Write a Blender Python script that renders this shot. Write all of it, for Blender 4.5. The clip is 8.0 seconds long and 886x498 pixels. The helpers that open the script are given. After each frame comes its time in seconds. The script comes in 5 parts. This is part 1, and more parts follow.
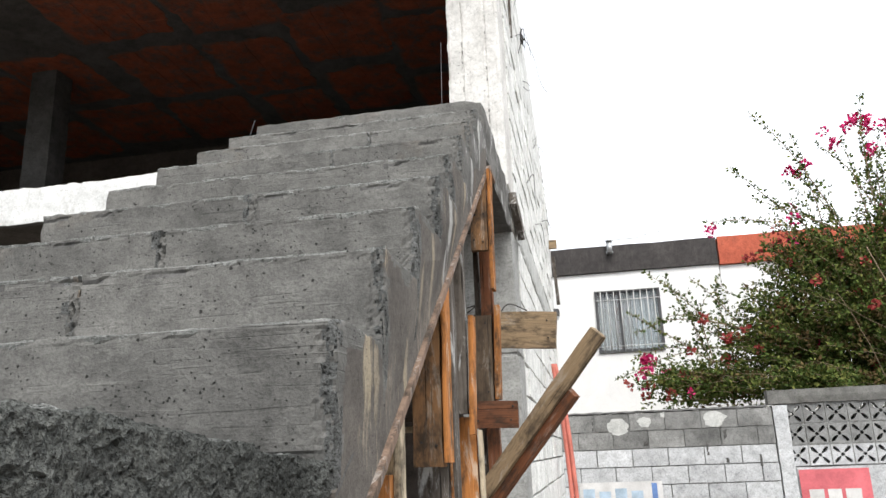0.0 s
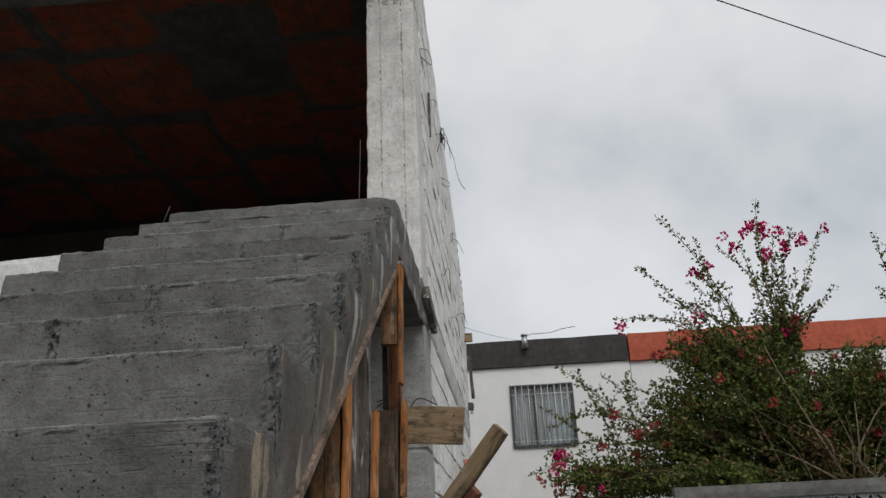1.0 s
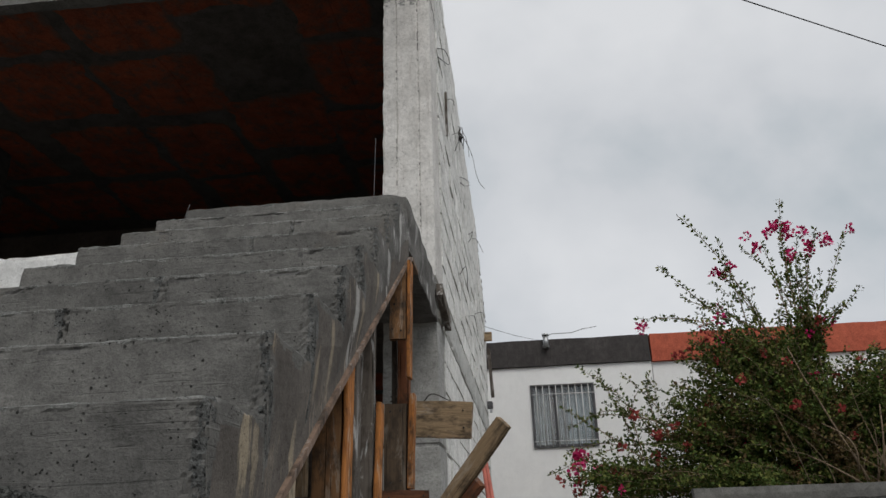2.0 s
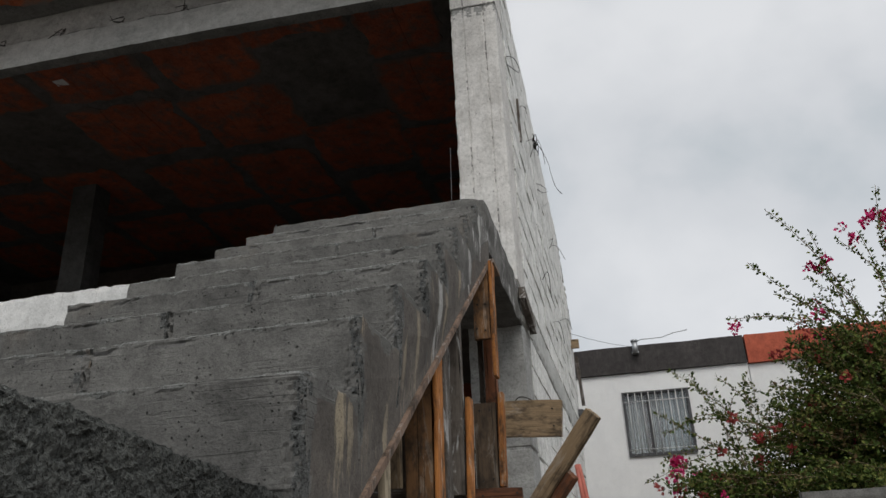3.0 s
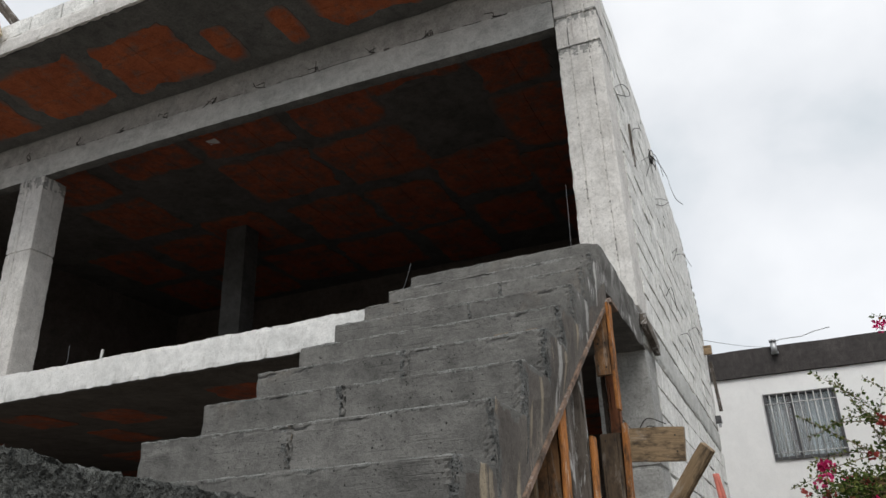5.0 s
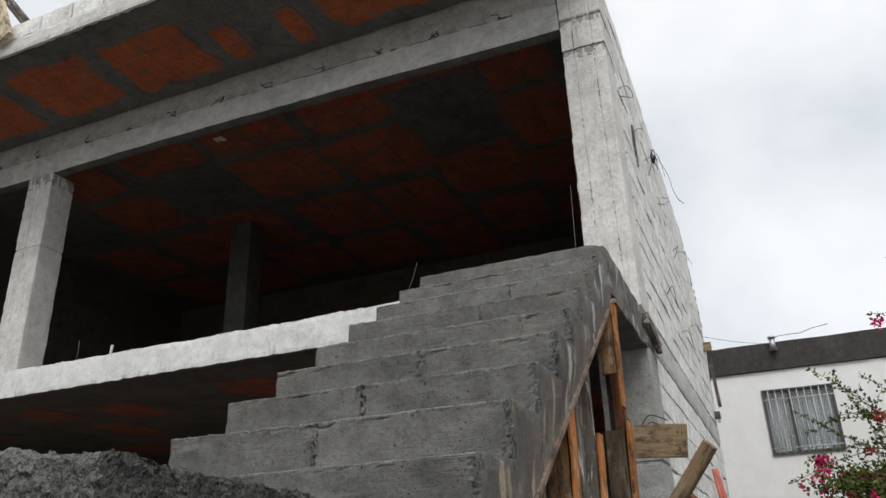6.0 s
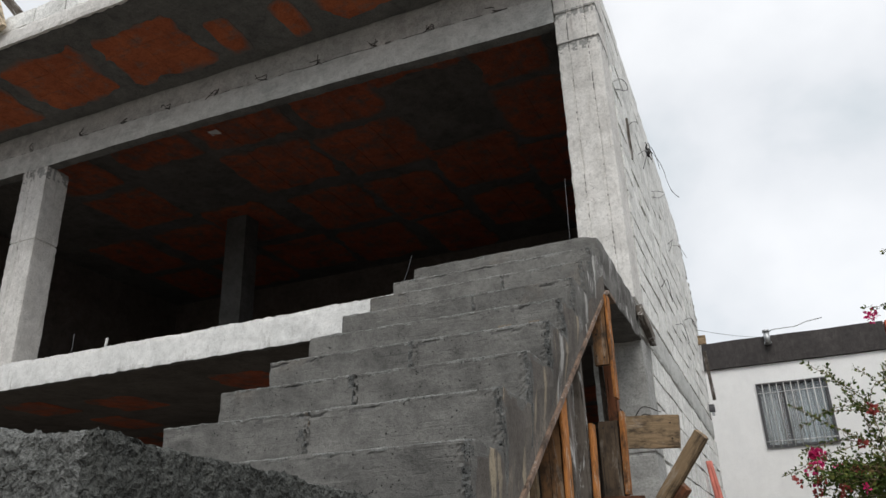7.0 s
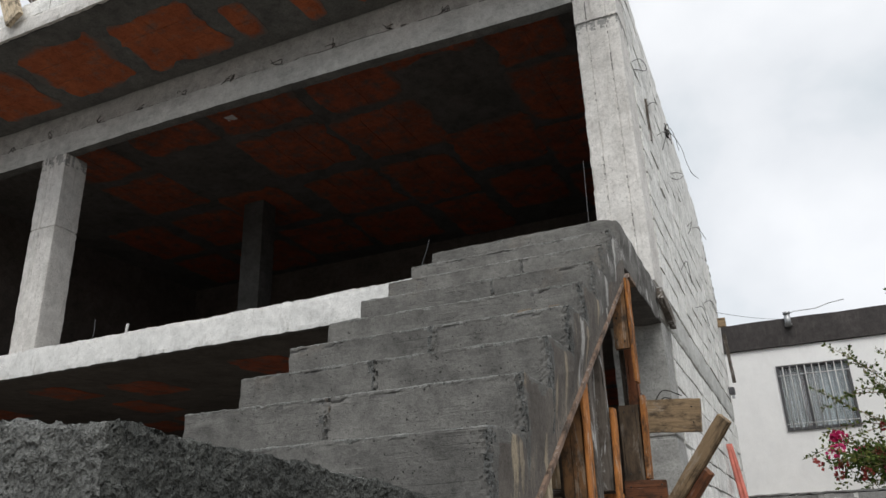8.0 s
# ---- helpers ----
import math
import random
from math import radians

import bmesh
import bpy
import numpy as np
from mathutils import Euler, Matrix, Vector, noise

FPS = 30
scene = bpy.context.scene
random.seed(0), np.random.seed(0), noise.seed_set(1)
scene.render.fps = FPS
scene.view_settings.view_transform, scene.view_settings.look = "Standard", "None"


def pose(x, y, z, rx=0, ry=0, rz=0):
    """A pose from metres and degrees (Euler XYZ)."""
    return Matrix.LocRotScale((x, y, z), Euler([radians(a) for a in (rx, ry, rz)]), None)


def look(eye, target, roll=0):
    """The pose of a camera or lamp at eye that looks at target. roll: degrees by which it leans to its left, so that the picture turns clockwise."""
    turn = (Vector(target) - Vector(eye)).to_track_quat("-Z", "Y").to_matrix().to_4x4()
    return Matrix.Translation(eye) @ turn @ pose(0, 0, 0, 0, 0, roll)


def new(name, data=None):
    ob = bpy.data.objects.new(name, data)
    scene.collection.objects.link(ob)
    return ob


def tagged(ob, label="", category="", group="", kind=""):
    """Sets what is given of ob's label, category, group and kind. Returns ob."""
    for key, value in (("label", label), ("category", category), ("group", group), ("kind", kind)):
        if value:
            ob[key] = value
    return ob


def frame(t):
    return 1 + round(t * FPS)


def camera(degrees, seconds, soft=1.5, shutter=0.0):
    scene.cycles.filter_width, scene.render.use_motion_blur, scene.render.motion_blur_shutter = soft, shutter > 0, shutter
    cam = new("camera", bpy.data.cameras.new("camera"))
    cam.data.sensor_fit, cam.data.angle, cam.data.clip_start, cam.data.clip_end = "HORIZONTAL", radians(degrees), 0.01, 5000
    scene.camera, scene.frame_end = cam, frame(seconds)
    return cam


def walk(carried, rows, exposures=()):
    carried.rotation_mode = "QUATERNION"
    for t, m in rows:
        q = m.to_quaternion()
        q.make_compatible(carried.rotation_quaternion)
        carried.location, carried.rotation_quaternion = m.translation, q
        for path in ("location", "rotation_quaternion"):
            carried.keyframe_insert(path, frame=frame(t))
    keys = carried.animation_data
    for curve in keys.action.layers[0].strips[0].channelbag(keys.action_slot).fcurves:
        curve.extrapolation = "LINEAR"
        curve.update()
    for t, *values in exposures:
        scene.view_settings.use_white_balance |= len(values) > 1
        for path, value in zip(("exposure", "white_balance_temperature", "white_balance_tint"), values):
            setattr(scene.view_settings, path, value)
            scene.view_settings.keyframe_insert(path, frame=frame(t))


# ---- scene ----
cam = camera(60.1, 8.0)
PATH = [
    (0, (0.375, 0.094, 1.641), (0.021, 1.993, 2.161), -2.2),
    (0.2, (0.38, 0.095, 1.65), (0.128, 1.994, 2.225), -1.9),
    (0.4, (0.375, 0.093, 1.642), (0.188, 1.98, 2.279), -2.1),
    (0.5, (0.371, 0.096, 1.625), (0.208, 1.972, 2.297), -2.5),
    (0.7, (0.379, 0.085, 1.627), (0.248, 1.946, 2.347), -2.3),
    (1, (0.426, 0.044, 1.64), (0.295, 1.9, 2.375), -2.6),
    (1.2, (0.471, 0.036, 1.623), (0.333, 1.891, 2.357), -2.3),
    (2.3, (0.503, 0.011, 1.594), (0.282, 1.854, 2.338), -2.1),
    (2.5, (0.503, 0.012, 1.577), (0.267, 1.851, 2.328), -2.5),
    (2.7, (0.512, 0.019, 1.55), (0.241, 1.85, 2.309), -2.3),
    (3, (0.508, 0.001, 1.523), (0.107, 1.796, 2.308), -2.5),
    (3.2, (0.501, -0.028, 1.552), (0.004, 1.727, 2.373), -2.2),
    (3.5, (0.538, -0.159, 1.554), (-0.115, 1.546, 2.371), -2.2),
    (3.7, (0.56, -0.235, 1.568), (-0.133, 1.454, 2.383), -2.2),
    (4, (0.599, -0.314, 1.588), (-0.116, 1.367, 2.401), -1.9),
    (4.2, (0.622, -0.336, 1.602), (-0.093, 1.346, 2.415), -2.1),
    (5.3, (0.678, -0.513, 1.564), (-0.035, 1.179, 2.358), -2.2),
    (5.5, (0.665, -0.554, 1.559), (-0.052, 1.138, 2.349), -2.1),
    (6, (0.667, -0.578, 1.573), (-0.046, 1.118, 2.358), -2.0),
    (6.5, (0.67, -0.573, 1.555), (-0.04, 1.129, 2.33), -2.0),
    (7, (0.68, -0.572, 1.555), (-0.027, 1.132, 2.327), -2.1),
    (7.5, (0.678, -0.554, 1.569), (-0.038, 1.15, 2.334), -2.1),
    (8, (0.663, -0.555, 1.567), (-0.091, 1.146, 2.301), -2.0),
]
EXPOSURE = [(0.0, 1.12), (0.2, 0.78), (0.4, 0.42), (0.8, -0.14), (2.5, -0.25), (3.5, -0.02), (5.5, 0.22), (8.0, 0.23)]
walk(cam, [(t, look(eye, target, roll)) for t, eye, target, roll in PATH], EXPOSURE)

# ---- exposure, world and sun ----
def sky_world():
    w = bpy.data.worlds.new("overcast_sky")
    scene.world = w
    w.use_nodes = True
    nt = w.node_tree
    nt.nodes.clear()
    N, L = nt.nodes.new, nt.links.new
    sky = N("ShaderNodeTexSky")
    sky.sky_type = "NISHITA"
    sky.sun_disc = False
    sky.sun_elevation, sky.sun_rotation = radians(50), radians(183)
    grey = N("ShaderNodeMix")
    grey.data_type = "RGBA"
    co = N("ShaderNodeTexCoord")
    mp = N("ShaderNodeMapping")
    mp.inputs["Scale"].default_value = (1.0, 1.0, 1.25)
    mp.inputs["Location"].default_value = (0.35, 0.1, 0.3)
    big = N("ShaderNodeTexNoise")
    big.inputs["Scale"].default_value, big.inputs["Detail"].default_value = 2.9, 6.0
    big.inputs["Roughness"].default_value, big.inputs["Distortion"].default_value = 0.47, 0.12
    ramp = N("ShaderNodeValToRGB")
    e = ramp.color_ramp.elements
    e[0].position, e[0].color = 0.36, (0.60, 0.665, 0.71, 1)
    e[1].position, e[1].color = 0.66, (0.97, 0.985, 1.01, 1)
    mid = e.new(0.49)
    mid.color = (0.82, 0.845, 0.88, 1)
    gain = N("ShaderNodeVectorMath")
    gain.operation = "SCALE"
    gain.inputs["Scale"].default_value = 9.3
    bg = N("ShaderNodeBackground")
    bg.inputs["Strength"].default_value = SKY
    out = N("ShaderNodeOutputWorld")
    L(co.outputs["Generated"], mp.inputs["Vector"])
    L(mp.outputs["Vector"], big.inputs["Vector"])
    L(big.outputs["Fac"], ramp.inputs["Fac"])
    L(ramp.outputs["Color"], gain.inputs[0])
    grey.inputs["Factor"].default_value = 0.93
    L(sky.outputs["Color"], grey.inputs[6])
    L(gain.outputs["Vector"], grey.inputs[7])
    L(grey.outputs[2], bg.inputs["Color"])
    L(bg.outputs["Background"], out.inputs["Surface"])


SKY = 0.097
sky_world()
sun = new("sun", bpy.data.lights.new("sun", "SUN"))
sun.data.energy, sun.data.angle, sun.data.color = 1.85, radians(35), (1.0, 0.965, 0.92)
sun.matrix_world = look((2.4, -5.0, 7.0), (0, 0, 0))


# ---- materials ----
def tree(name):
    m = bpy.data.materials.new(name)
    m.use_nodes = True
    nt = m.node_tree
    return m, nt, nt.nodes["Principled BSDF"]


def node(nt, kind, **values):
    n = nt.nodes.new("ShaderNode" + kind)
    for k, v in values.items():
        n.inputs[k.replace("_", " ")].default_value = v
    return n


def coords(nt, scale=(1, 1, 1), shuffle=False):
    co = nt.nodes.new("ShaderNodeTexCoord")
    mp = node(nt, "Mapping", Scale=scale)
    if shuffle:
        info = nt.nodes.new("ShaderNodeObjectInfo")
        mul = nt.nodes.new("ShaderNodeMath")
        mul.operation = "MULTIPLY"
        mul.inputs[1].default_value = 37.0
        nt.links.new(info.outputs["Random"], mul.inputs[0])
        nt.links.new(mul.outputs[0], mp.inputs["Location"])
    nt.links.new(co.outputs["Object"], mp.inputs["Vector"])
    return mp.outputs["Vector"]


def noise_out(nt, vec, scale, detail=4.0, rough=0.55, distortion=0.0):
    n = node(nt, "TexNoise", Scale=scale, Detail=detail, Roughness=rough, Distortion=distortion)
    nt.links.new(vec, n.inputs["Vector"])
    return n.outputs["Fac"]


def ramp_out(nt, fac, stops):
    r = nt.nodes.new("ShaderNodeValToRGB")
    els = r.color_ramp.elements
    els[0].position, els[0].color = stops[0][0], (*stops[0][1], 1)
    els[1].position, els[1].color = stops[-1][0], (*stops[-1][1], 1)
    for p, c in stops[1:-1]:
        els.new(p).color = (*c, 1)
    nt.links.new(fac, r.inputs["Fac"])
    return r.outputs["Color"]


def mixed(nt, a, b, fac, mode="MIX"):
    m = nt.nodes.new("ShaderNodeMix")
    m.data_type, m.blend_type = "RGBA", mode
    for s, v in ((m.inputs[6], a), (m.inputs[7], b), (m.inputs[0], fac)):
        if isinstance(v, (tuple, float, int)):
            s.default_value = (*v, 1) if isinstance(v, tuple) else v
        else:
            nt.links.new(v, s)
    return m.outputs[2]


def ranged(nt, value, top):
    m = nt.nodes.new("ShaderNodeMath")
    m.operation = "DIVIDE"
    m.inputs[1].default_value = top
    nt.links.new(value, m.inputs[0])
    return m.outputs[0]


def bumped(nt, bsdf, layers):
    last = None
    for height, strength, dist in layers:
        b = node(nt, "Bump", Strength=strength, Distance=dist)
        nt.links.new(height, b.inputs["Height"])
        if last:
            nt.links.new(last, b.inputs["Normal"])
        last = b.outputs["Normal"]
    nt.links.new(last, bsdf.inputs["Normal"])


def concrete(name, light, dark, stain, rough=0.92, pores=0.5, streak=(1, 1, 7), grain=60, stain_amount=0.45, shuffle=False, cut=0.52, bump=0.35, warm=None, marks=0.0, sand=0.25, blotch=0.8, depth=1.0, grit=0.85, piece=0.0, patchy=False, crisp=0.1, spots=(), wash=None, gate=(0.50, 0.57), holes=((46.0, 0.05, 0.10, 5.5), (90.0, 0.09, 0.17, 9.0))):
    """Cement surfaces: cloudy tone, streaks, board marks, sand grain, pores and blotches."""
    m, nt, p = tree(name)
    v = coords(nt, shuffle=shuffle)
    vs = coords(nt, scale=streak, shuffle=shuffle)
    cloud = noise_out(nt, v, 2.6, 6, 0.6, 0.4)
    blot = noise_out(nt, v, 11.0, 6, 0.68, 0.3)
    col = ramp_out(nt, cloud, [(0.3, dark), (0.7, light)])
    col = mixed(nt, col, ramp_out(nt, blot, [(0.3, (0.66,) * 3), (0.52, (1,) * 3), (0.75, (1.25,) * 3)]), blotch, "MULTIPLY")
    lines = noise_out(nt, vs, 5.0, 6, 0.65)
    amount = ramp_out(nt, lines, [(cut, (0, 0, 0)), (cut + (crisp if patchy else 0.2), (stain_amount,) * 3)])
    if patchy:
        amount = mixed(nt, amount, ramp_out(nt, noise_out(nt, v, 5.5, 3, 0.5), [(0.50, (0,) * 3), (0.60, (1,) * 3)]), 1.0, "MULTIPLY")
    col = mixed(nt, col, stain, amount)
    if warm:
        patch = noise_out(nt, v, 1.7, 5, 0.6, 0.5)
        col = mixed(nt, col, warm, ramp_out(nt, patch, [(0.60, (0, 0, 0)), (0.72, (0.7,) * 3)]))
    rag = noise_out(nt, coords(nt, scale=(1, 4, 1.3)), 13.0, 6, 0.75)
    for y, z, wide, high, tint, amount in spots:
        # a smear with its own place: torn outline, drawn out downwards
        mp = node(nt, "Mapping", Scale=(0, 1 / wide, 1 / high), Location=(0, -y / wide, -z / high))
        nt.links.new(v, mp.inputs["Vector"])
        far = nt.nodes.new("ShaderNodeVectorMath")
        far.operation = "LENGTH"
        nt.links.new(mp.outputs["Vector"], far.inputs[0])
        edge = nt.nodes.new("ShaderNodeMath")
        edge.operation = "MULTIPLY_ADD"
        edge.inputs[1].default_value = 3.2
        nt.links.new(rag, edge.inputs[0])
        nt.links.new(far.outputs["Value"], edge.inputs[2])
        col = mixed(nt, col, tint, ramp_out(nt, ranged(nt, edge.outputs[0], 4.0), [(0.55, (amount,) * 3), (0.68, (0,) * 3)]))
    fine = noise_out(nt, v, grain, 5, 0.7)
    col = mixed(nt, col, ramp_out(nt, fine, [(0.28, (0.5,) * 3), (0.5, (1,) * 3), (0.72, (1.2,) * 3)]), grit, "MULTIPLY")
    if piece:
        info = nt.nodes.new("ShaderNodeObjectInfo")
        col = mixed(nt, col, ramp_out(nt, info.outputs["Random"], [(0.0, (1 - piece,) * 3), (1.0, (1 + piece,) * 3)]), 1.0, "MULTIPLY")
    if wash:
        # cement run over the rim of the blocks
        rim = nt.nodes.new("ShaderNodeAttribute")
        rim.attribute_name = "wash"
        run = nt.nodes.new("ShaderNodeMath")
        run.operation = "MULTIPLY_ADD"
        run.inputs[1].default_value = 1.0
        nt.links.new(blot, run.inputs[0])
        nt.links.new(rim.outputs["Fac"], run.inputs[2])
        col = mixed(nt, col, wash, ramp_out(nt, ranged(nt, run.outputs[0], 2.0), [(0.38, (0,) * 3), (0.66, (0.95,) * 3)]))
    speck = noise_out(nt, v, 230, 2, 0.6)
    col = mixed(nt, col, ramp_out(nt, speck, [(0.32, (0.45,) * 3), (0.5, (1,) * 3), (0.68, (1.3,) * 3)]), sand, "MULTIPLY")
    layers = [(cloud, 0.2, 0.03), (blot, bump * 0.6, 0.012), (lines, bump * 0.5, 0.01), (fine, bump, 0.007 * depth), (speck, sand, 0.003 * depth)]
    if marks:
        # thin lying lines left by the form boards, in places
        lie = noise_out(nt, coords(nt, scale=(2.2, 2.2, 60), shuffle=shuffle), 2.0, 3, 0.5, 0.6)
        where = ramp_out(nt, noise_out(nt, v, 3.1, 3), [(0.46, (0,) * 3), (0.58, (1,) * 3)])
        cutl = ramp_out(nt, lie, [(0.30, (0.0,) * 3), (0.40, (1,) * 3), (0.62, (1,) * 3), (0.72, (1.5,) * 3)])
        soft = mixed(nt, (1.0, 1.0, 1.0), cutl, where)
        col = mixed(nt, col, soft, marks * 0.55, "MULTIPLY")
        layers.append((soft, marks, 0.006))
    for scale, lo, hi, gate_scale in holes:
        vor = node(nt, "TexVoronoi", Scale=scale)
        nt.links.new(v, vor.inputs["Vector"])
        uneven = nt.nodes.new("ShaderNodeMath")
        uneven.operation = "MULTIPLY_ADD"
        uneven.inputs[1].default_value = 0.55
        nt.links.new(fine, uneven.inputs[0])
        nt.links.new(vor.outputs["Distance"], uneven.inputs[2])
        pore = ramp_out(nt, uneven.outputs[0], [(lo + 0.285, (0,) * 3), (hi + 0.31, (1,) * 3)])
        shut = ramp_out(nt, noise_out(nt, v, gate_scale, 2), [(gate[0], (1,) * 3), (gate[1], (0,) * 3)])
        hole = mixed(nt, pore, (1.0, 1.0, 1.0), shut)
        col = mixed(nt, col, mixed(nt, (0.2, 0.2, 0.2), (1.0, 1.0, 1.0), hole), pores, "MULTIPLY")
        layers.append((hole, pores * 0.8, 0.008))
    nt.links.new(col, p.inputs["Base Color"])
    p.inputs["Roughness"].default_value = rough
    p.inputs["Specular IOR Level"].default_value = 0.25
    bumped(nt, p, layers)
    return m


def wood(name, light, dark, grain_scale=1.0, wear=(0.5, 0.47, 0.43), wear_amount=0.3):
    """Sawn timber: long grain, knots, cement smears, soiling and dark splits."""
    m, nt, p = tree(name)
    v = coords(nt, scale=(16, 16, 1.1), shuffle=True)
    g = noise_out(nt, v, 3.0 * grain_scale, 7, 0.66, 1.2)
    col = ramp_out(nt, g, [(0.3, dark), (0.5, light), (0.72, tuple(c * 0.6 for c in light))])
    w = noise_out(nt, coords(nt, scale=(9, 9, 1.6), shuffle=True), 2.4, 6, 0.75, 0.8)
    col = mixed(nt, col, wear, ramp_out(nt, w, [(0.55, (0,) * 3), (0.62, (wear_amount,) * 3)]))
    dirt = noise_out(nt, coords(nt, scale=(4, 4, 2.2), shuffle=True), 4.0, 6, 0.7)
    col = mixed(nt, col, (0.04, 0.032, 0.025), ramp_out(nt, dirt, [(0.46, (0,) * 3), (0.64, (0.85,) * 3)]))
    split = noise_out(nt, coords(nt, scale=(38, 38, 0.7), shuffle=True), 2.0, 2, 0.5, 0.4)
    crack = ramp_out(nt, split, [(0.29, (0.15,) * 3), (0.34, (1,) * 3)])
    col = mixed(nt, col, crack, 0.85, "MULTIPLY")
    info = nt.nodes.new("ShaderNodeObjectInfo")
    col = mixed(nt, col, ramp_out(nt, info.outputs["Random"], [(0.0, (0.72,) * 3), (1.0, (1.18,) * 3)]), 1.0, "MULTIPLY")
    nt.links.new(col, p.inputs["Base Color"])
    p.inputs["Roughness"].default_value = 0.85
    p.inputs["Specular IOR Level"].default_value = 0.2
    bumped(nt, p, [(g, 0.6, 0.004), (w, 0.3, 0.006), (crack, 0.7, 0.004)])
    return m


def plain(name, color, rough=0.7, metal=0.0, vary=0.25, scale=8.0, bump=0.15):
    m, nt, p = tree(name)
    v = coords(nt, shuffle=True)
    a, b = noise_out(nt, v, scale, 5), noise_out(nt, v, scale * 9, 4)
    col = ramp_out(nt, a, [(0.3, tuple(c * (1 - vary) for c in color)), (0.7, tuple(min(1, c * (1 + vary * 0.4)) for c in color))])
    col = mixed(nt, col, ramp_out(nt, b, [(0.3, (0.8,) * 3), (0.6, (1,) * 3)]), 0.6, "MULTIPLY")
    nt.links.new(col, p.inputs["Base Color"])
    p.inputs["Roughness"].default_value, p.inputs["Metallic"].default_value = rough, metal
    p.inputs["Specular IOR Level"].default_value = 0.3
    bumped(nt, p, [(a, bump, 0.01), (b, bump, 0.004)])
    return m


def leafy(name, a, b, c):
    m, nt, p = tree(name)
    geo = nt.nodes.new("ShaderNodeNewGeometry")
    col = ramp_out(nt, geo.outputs["Random Per Island"], [(0.0, a), (0.6, b), (1.0, c)])
    nt.links.new(col, p.inputs["Base Color"])
    p.inputs["Roughness"].default_value = 0.7
    p.inputs["Specular IOR Level"].default_value = 0.12
    p.inputs["Transmission Weight"].default_value = 0.0
    return m


CONC = concrete("stair_concrete", (0.169, 0.165, 0.155), (0.094, 0.092, 0.087), (0.217, 0.212, 0.199), streak=(1.0, 1.0, 4), stain_amount=0.5, warm=(0.155, 0.132, 0.110), bump=0.5, pores=0.9, marks=0.4, sand=0.35, grit=0.5, blotch=0.9, piece=0.08)
TAN = concrete("tan_stained_concrete", (0.225, 0.185, 0.145), (0.14, 0.118, 0.096), (0.19, 0.185, 0.17), streak=(1.0, 1.0, 4), stain_amount=0.4, bump=0.5, pores=0.9, sand=0.5, grit=0.8)
HONEY = concrete("honeycombed_concrete", (0.185, 0.188, 0.183), (0.09, 0.093, 0.091), (0.25, 0.253, 0.245), streak=(6, 6, 6), bump=1.0, pores=1.0, sand=0.6, grain=110, depth=2.0, gate=(0.35, 0.45), holes=((85.0, 0.10, 0.22, 12.0), (160.0, 0.12, 0.25, 16.0)))
LIP = concrete("dusty_cement_lip", (0.235, 0.238, 0.226), (0.125, 0.128, 0.121), (0.31, 0.31, 0.295), streak=(9, 9, 9), stain_amount=0.6, bump=0.9, pores=0.9, sand=0.7, grain=110)
OCHRE, CHALK = (0.40, 0.335, 0.235), (0.56, 0.555, 0.53)
SMEARS = ((1.275, 1.79, 0.030, 0.10, OCHRE, 0.70), (1.33, 1.77, 0.018, 0.07, OCHRE, 0.47), (1.558, 1.785, 0.016, 0.08, OCHRE, 0.62), (1.815, 2.07, 0.020, 0.12, OCHRE, 0.55), (1.69, 1.99, 0.014, 0.06, OCHRE, 0.47), (2.087, 2.27, 0.030, 0.14, CHALK, 0.62), (2.045, 2.12, 0.020, 0.07, CHALK, 0.55), (2.17, 2.26, 0.016, 0.10, OCHRE, 0.47), (2.45, 2.50, 0.022, 0.09, OCHRE, 0.55), (2.70, 2.58, 0.022, 0.12, CHALK, 0.55))
FLANK = concrete("formed_flank_concrete", (0.150, 0.134, 0.119), (0.084, 0.075, 0.067), (0.34, 0.285, 0.215), streak=(4, 15.0, 1.4), patchy=True, crisp=0.07, stain_amount=0.6, cut=0.55, bump=0.3, sand=0.4, grit=0.6, blotch=1.0, warm=(0.13, 0.10, 0.076), spots=SMEARS)
LIME = concrete("lime_streaked_flank_concrete", (0.175, 0.17, 0.16), (0.095, 0.091, 0.085), (0.58, 0.575, 0.56), streak=(4, 13.0, 1.3), patchy=True, crisp=0.07, stain_amount=0.8, cut=0.51, bump=0.3, sand=0.4, grit=0.6, blotch=1.0, spots=((3.045, 2.95, 0.05, 0.14, CHALK, 0.77), (3.05, 2.80, 0.035, 0.10, CHALK, 0.64), (2.72, 2.66, 0.03, 0.10, CHALK, 0.59), (3.30, 3.05, 0.03, 0.12, CHALK, 0.42)))
ROUGH = concrete("rough_rubble_concrete", (0.285, 0.292, 0.28), (0.12, 0.124, 0.118), (0.36, 0.37, 0.355), grain=80, streak=(3, 3, 3), pores=1.0, bump=1.0, sand=1.0, depth=2.4)
# darker copy for the foot block's open side, holding that side's shade
ROUGH_DARK = concrete("shaded_rubble_concrete", (0.140, 0.145, 0.136), (0.048, 0.051, 0.047), (0.20, 0.205, 0.19), grain=80, streak=(3, 3, 3), pores=1.0, bump=1.0, sand=1.0, depth=2.4)
PALE = concrete("pale_column_concrete", (0.715, 0.70, 0.675), (0.55, 0.535, 0.51), (0.27, 0.24, 0.21), streak=(7, 7, 0.5), stain_amount=0.6, cut=0.555, pores=0.8, bump=0.4, blotch=0.55, sand=0.25, grit=0.55)
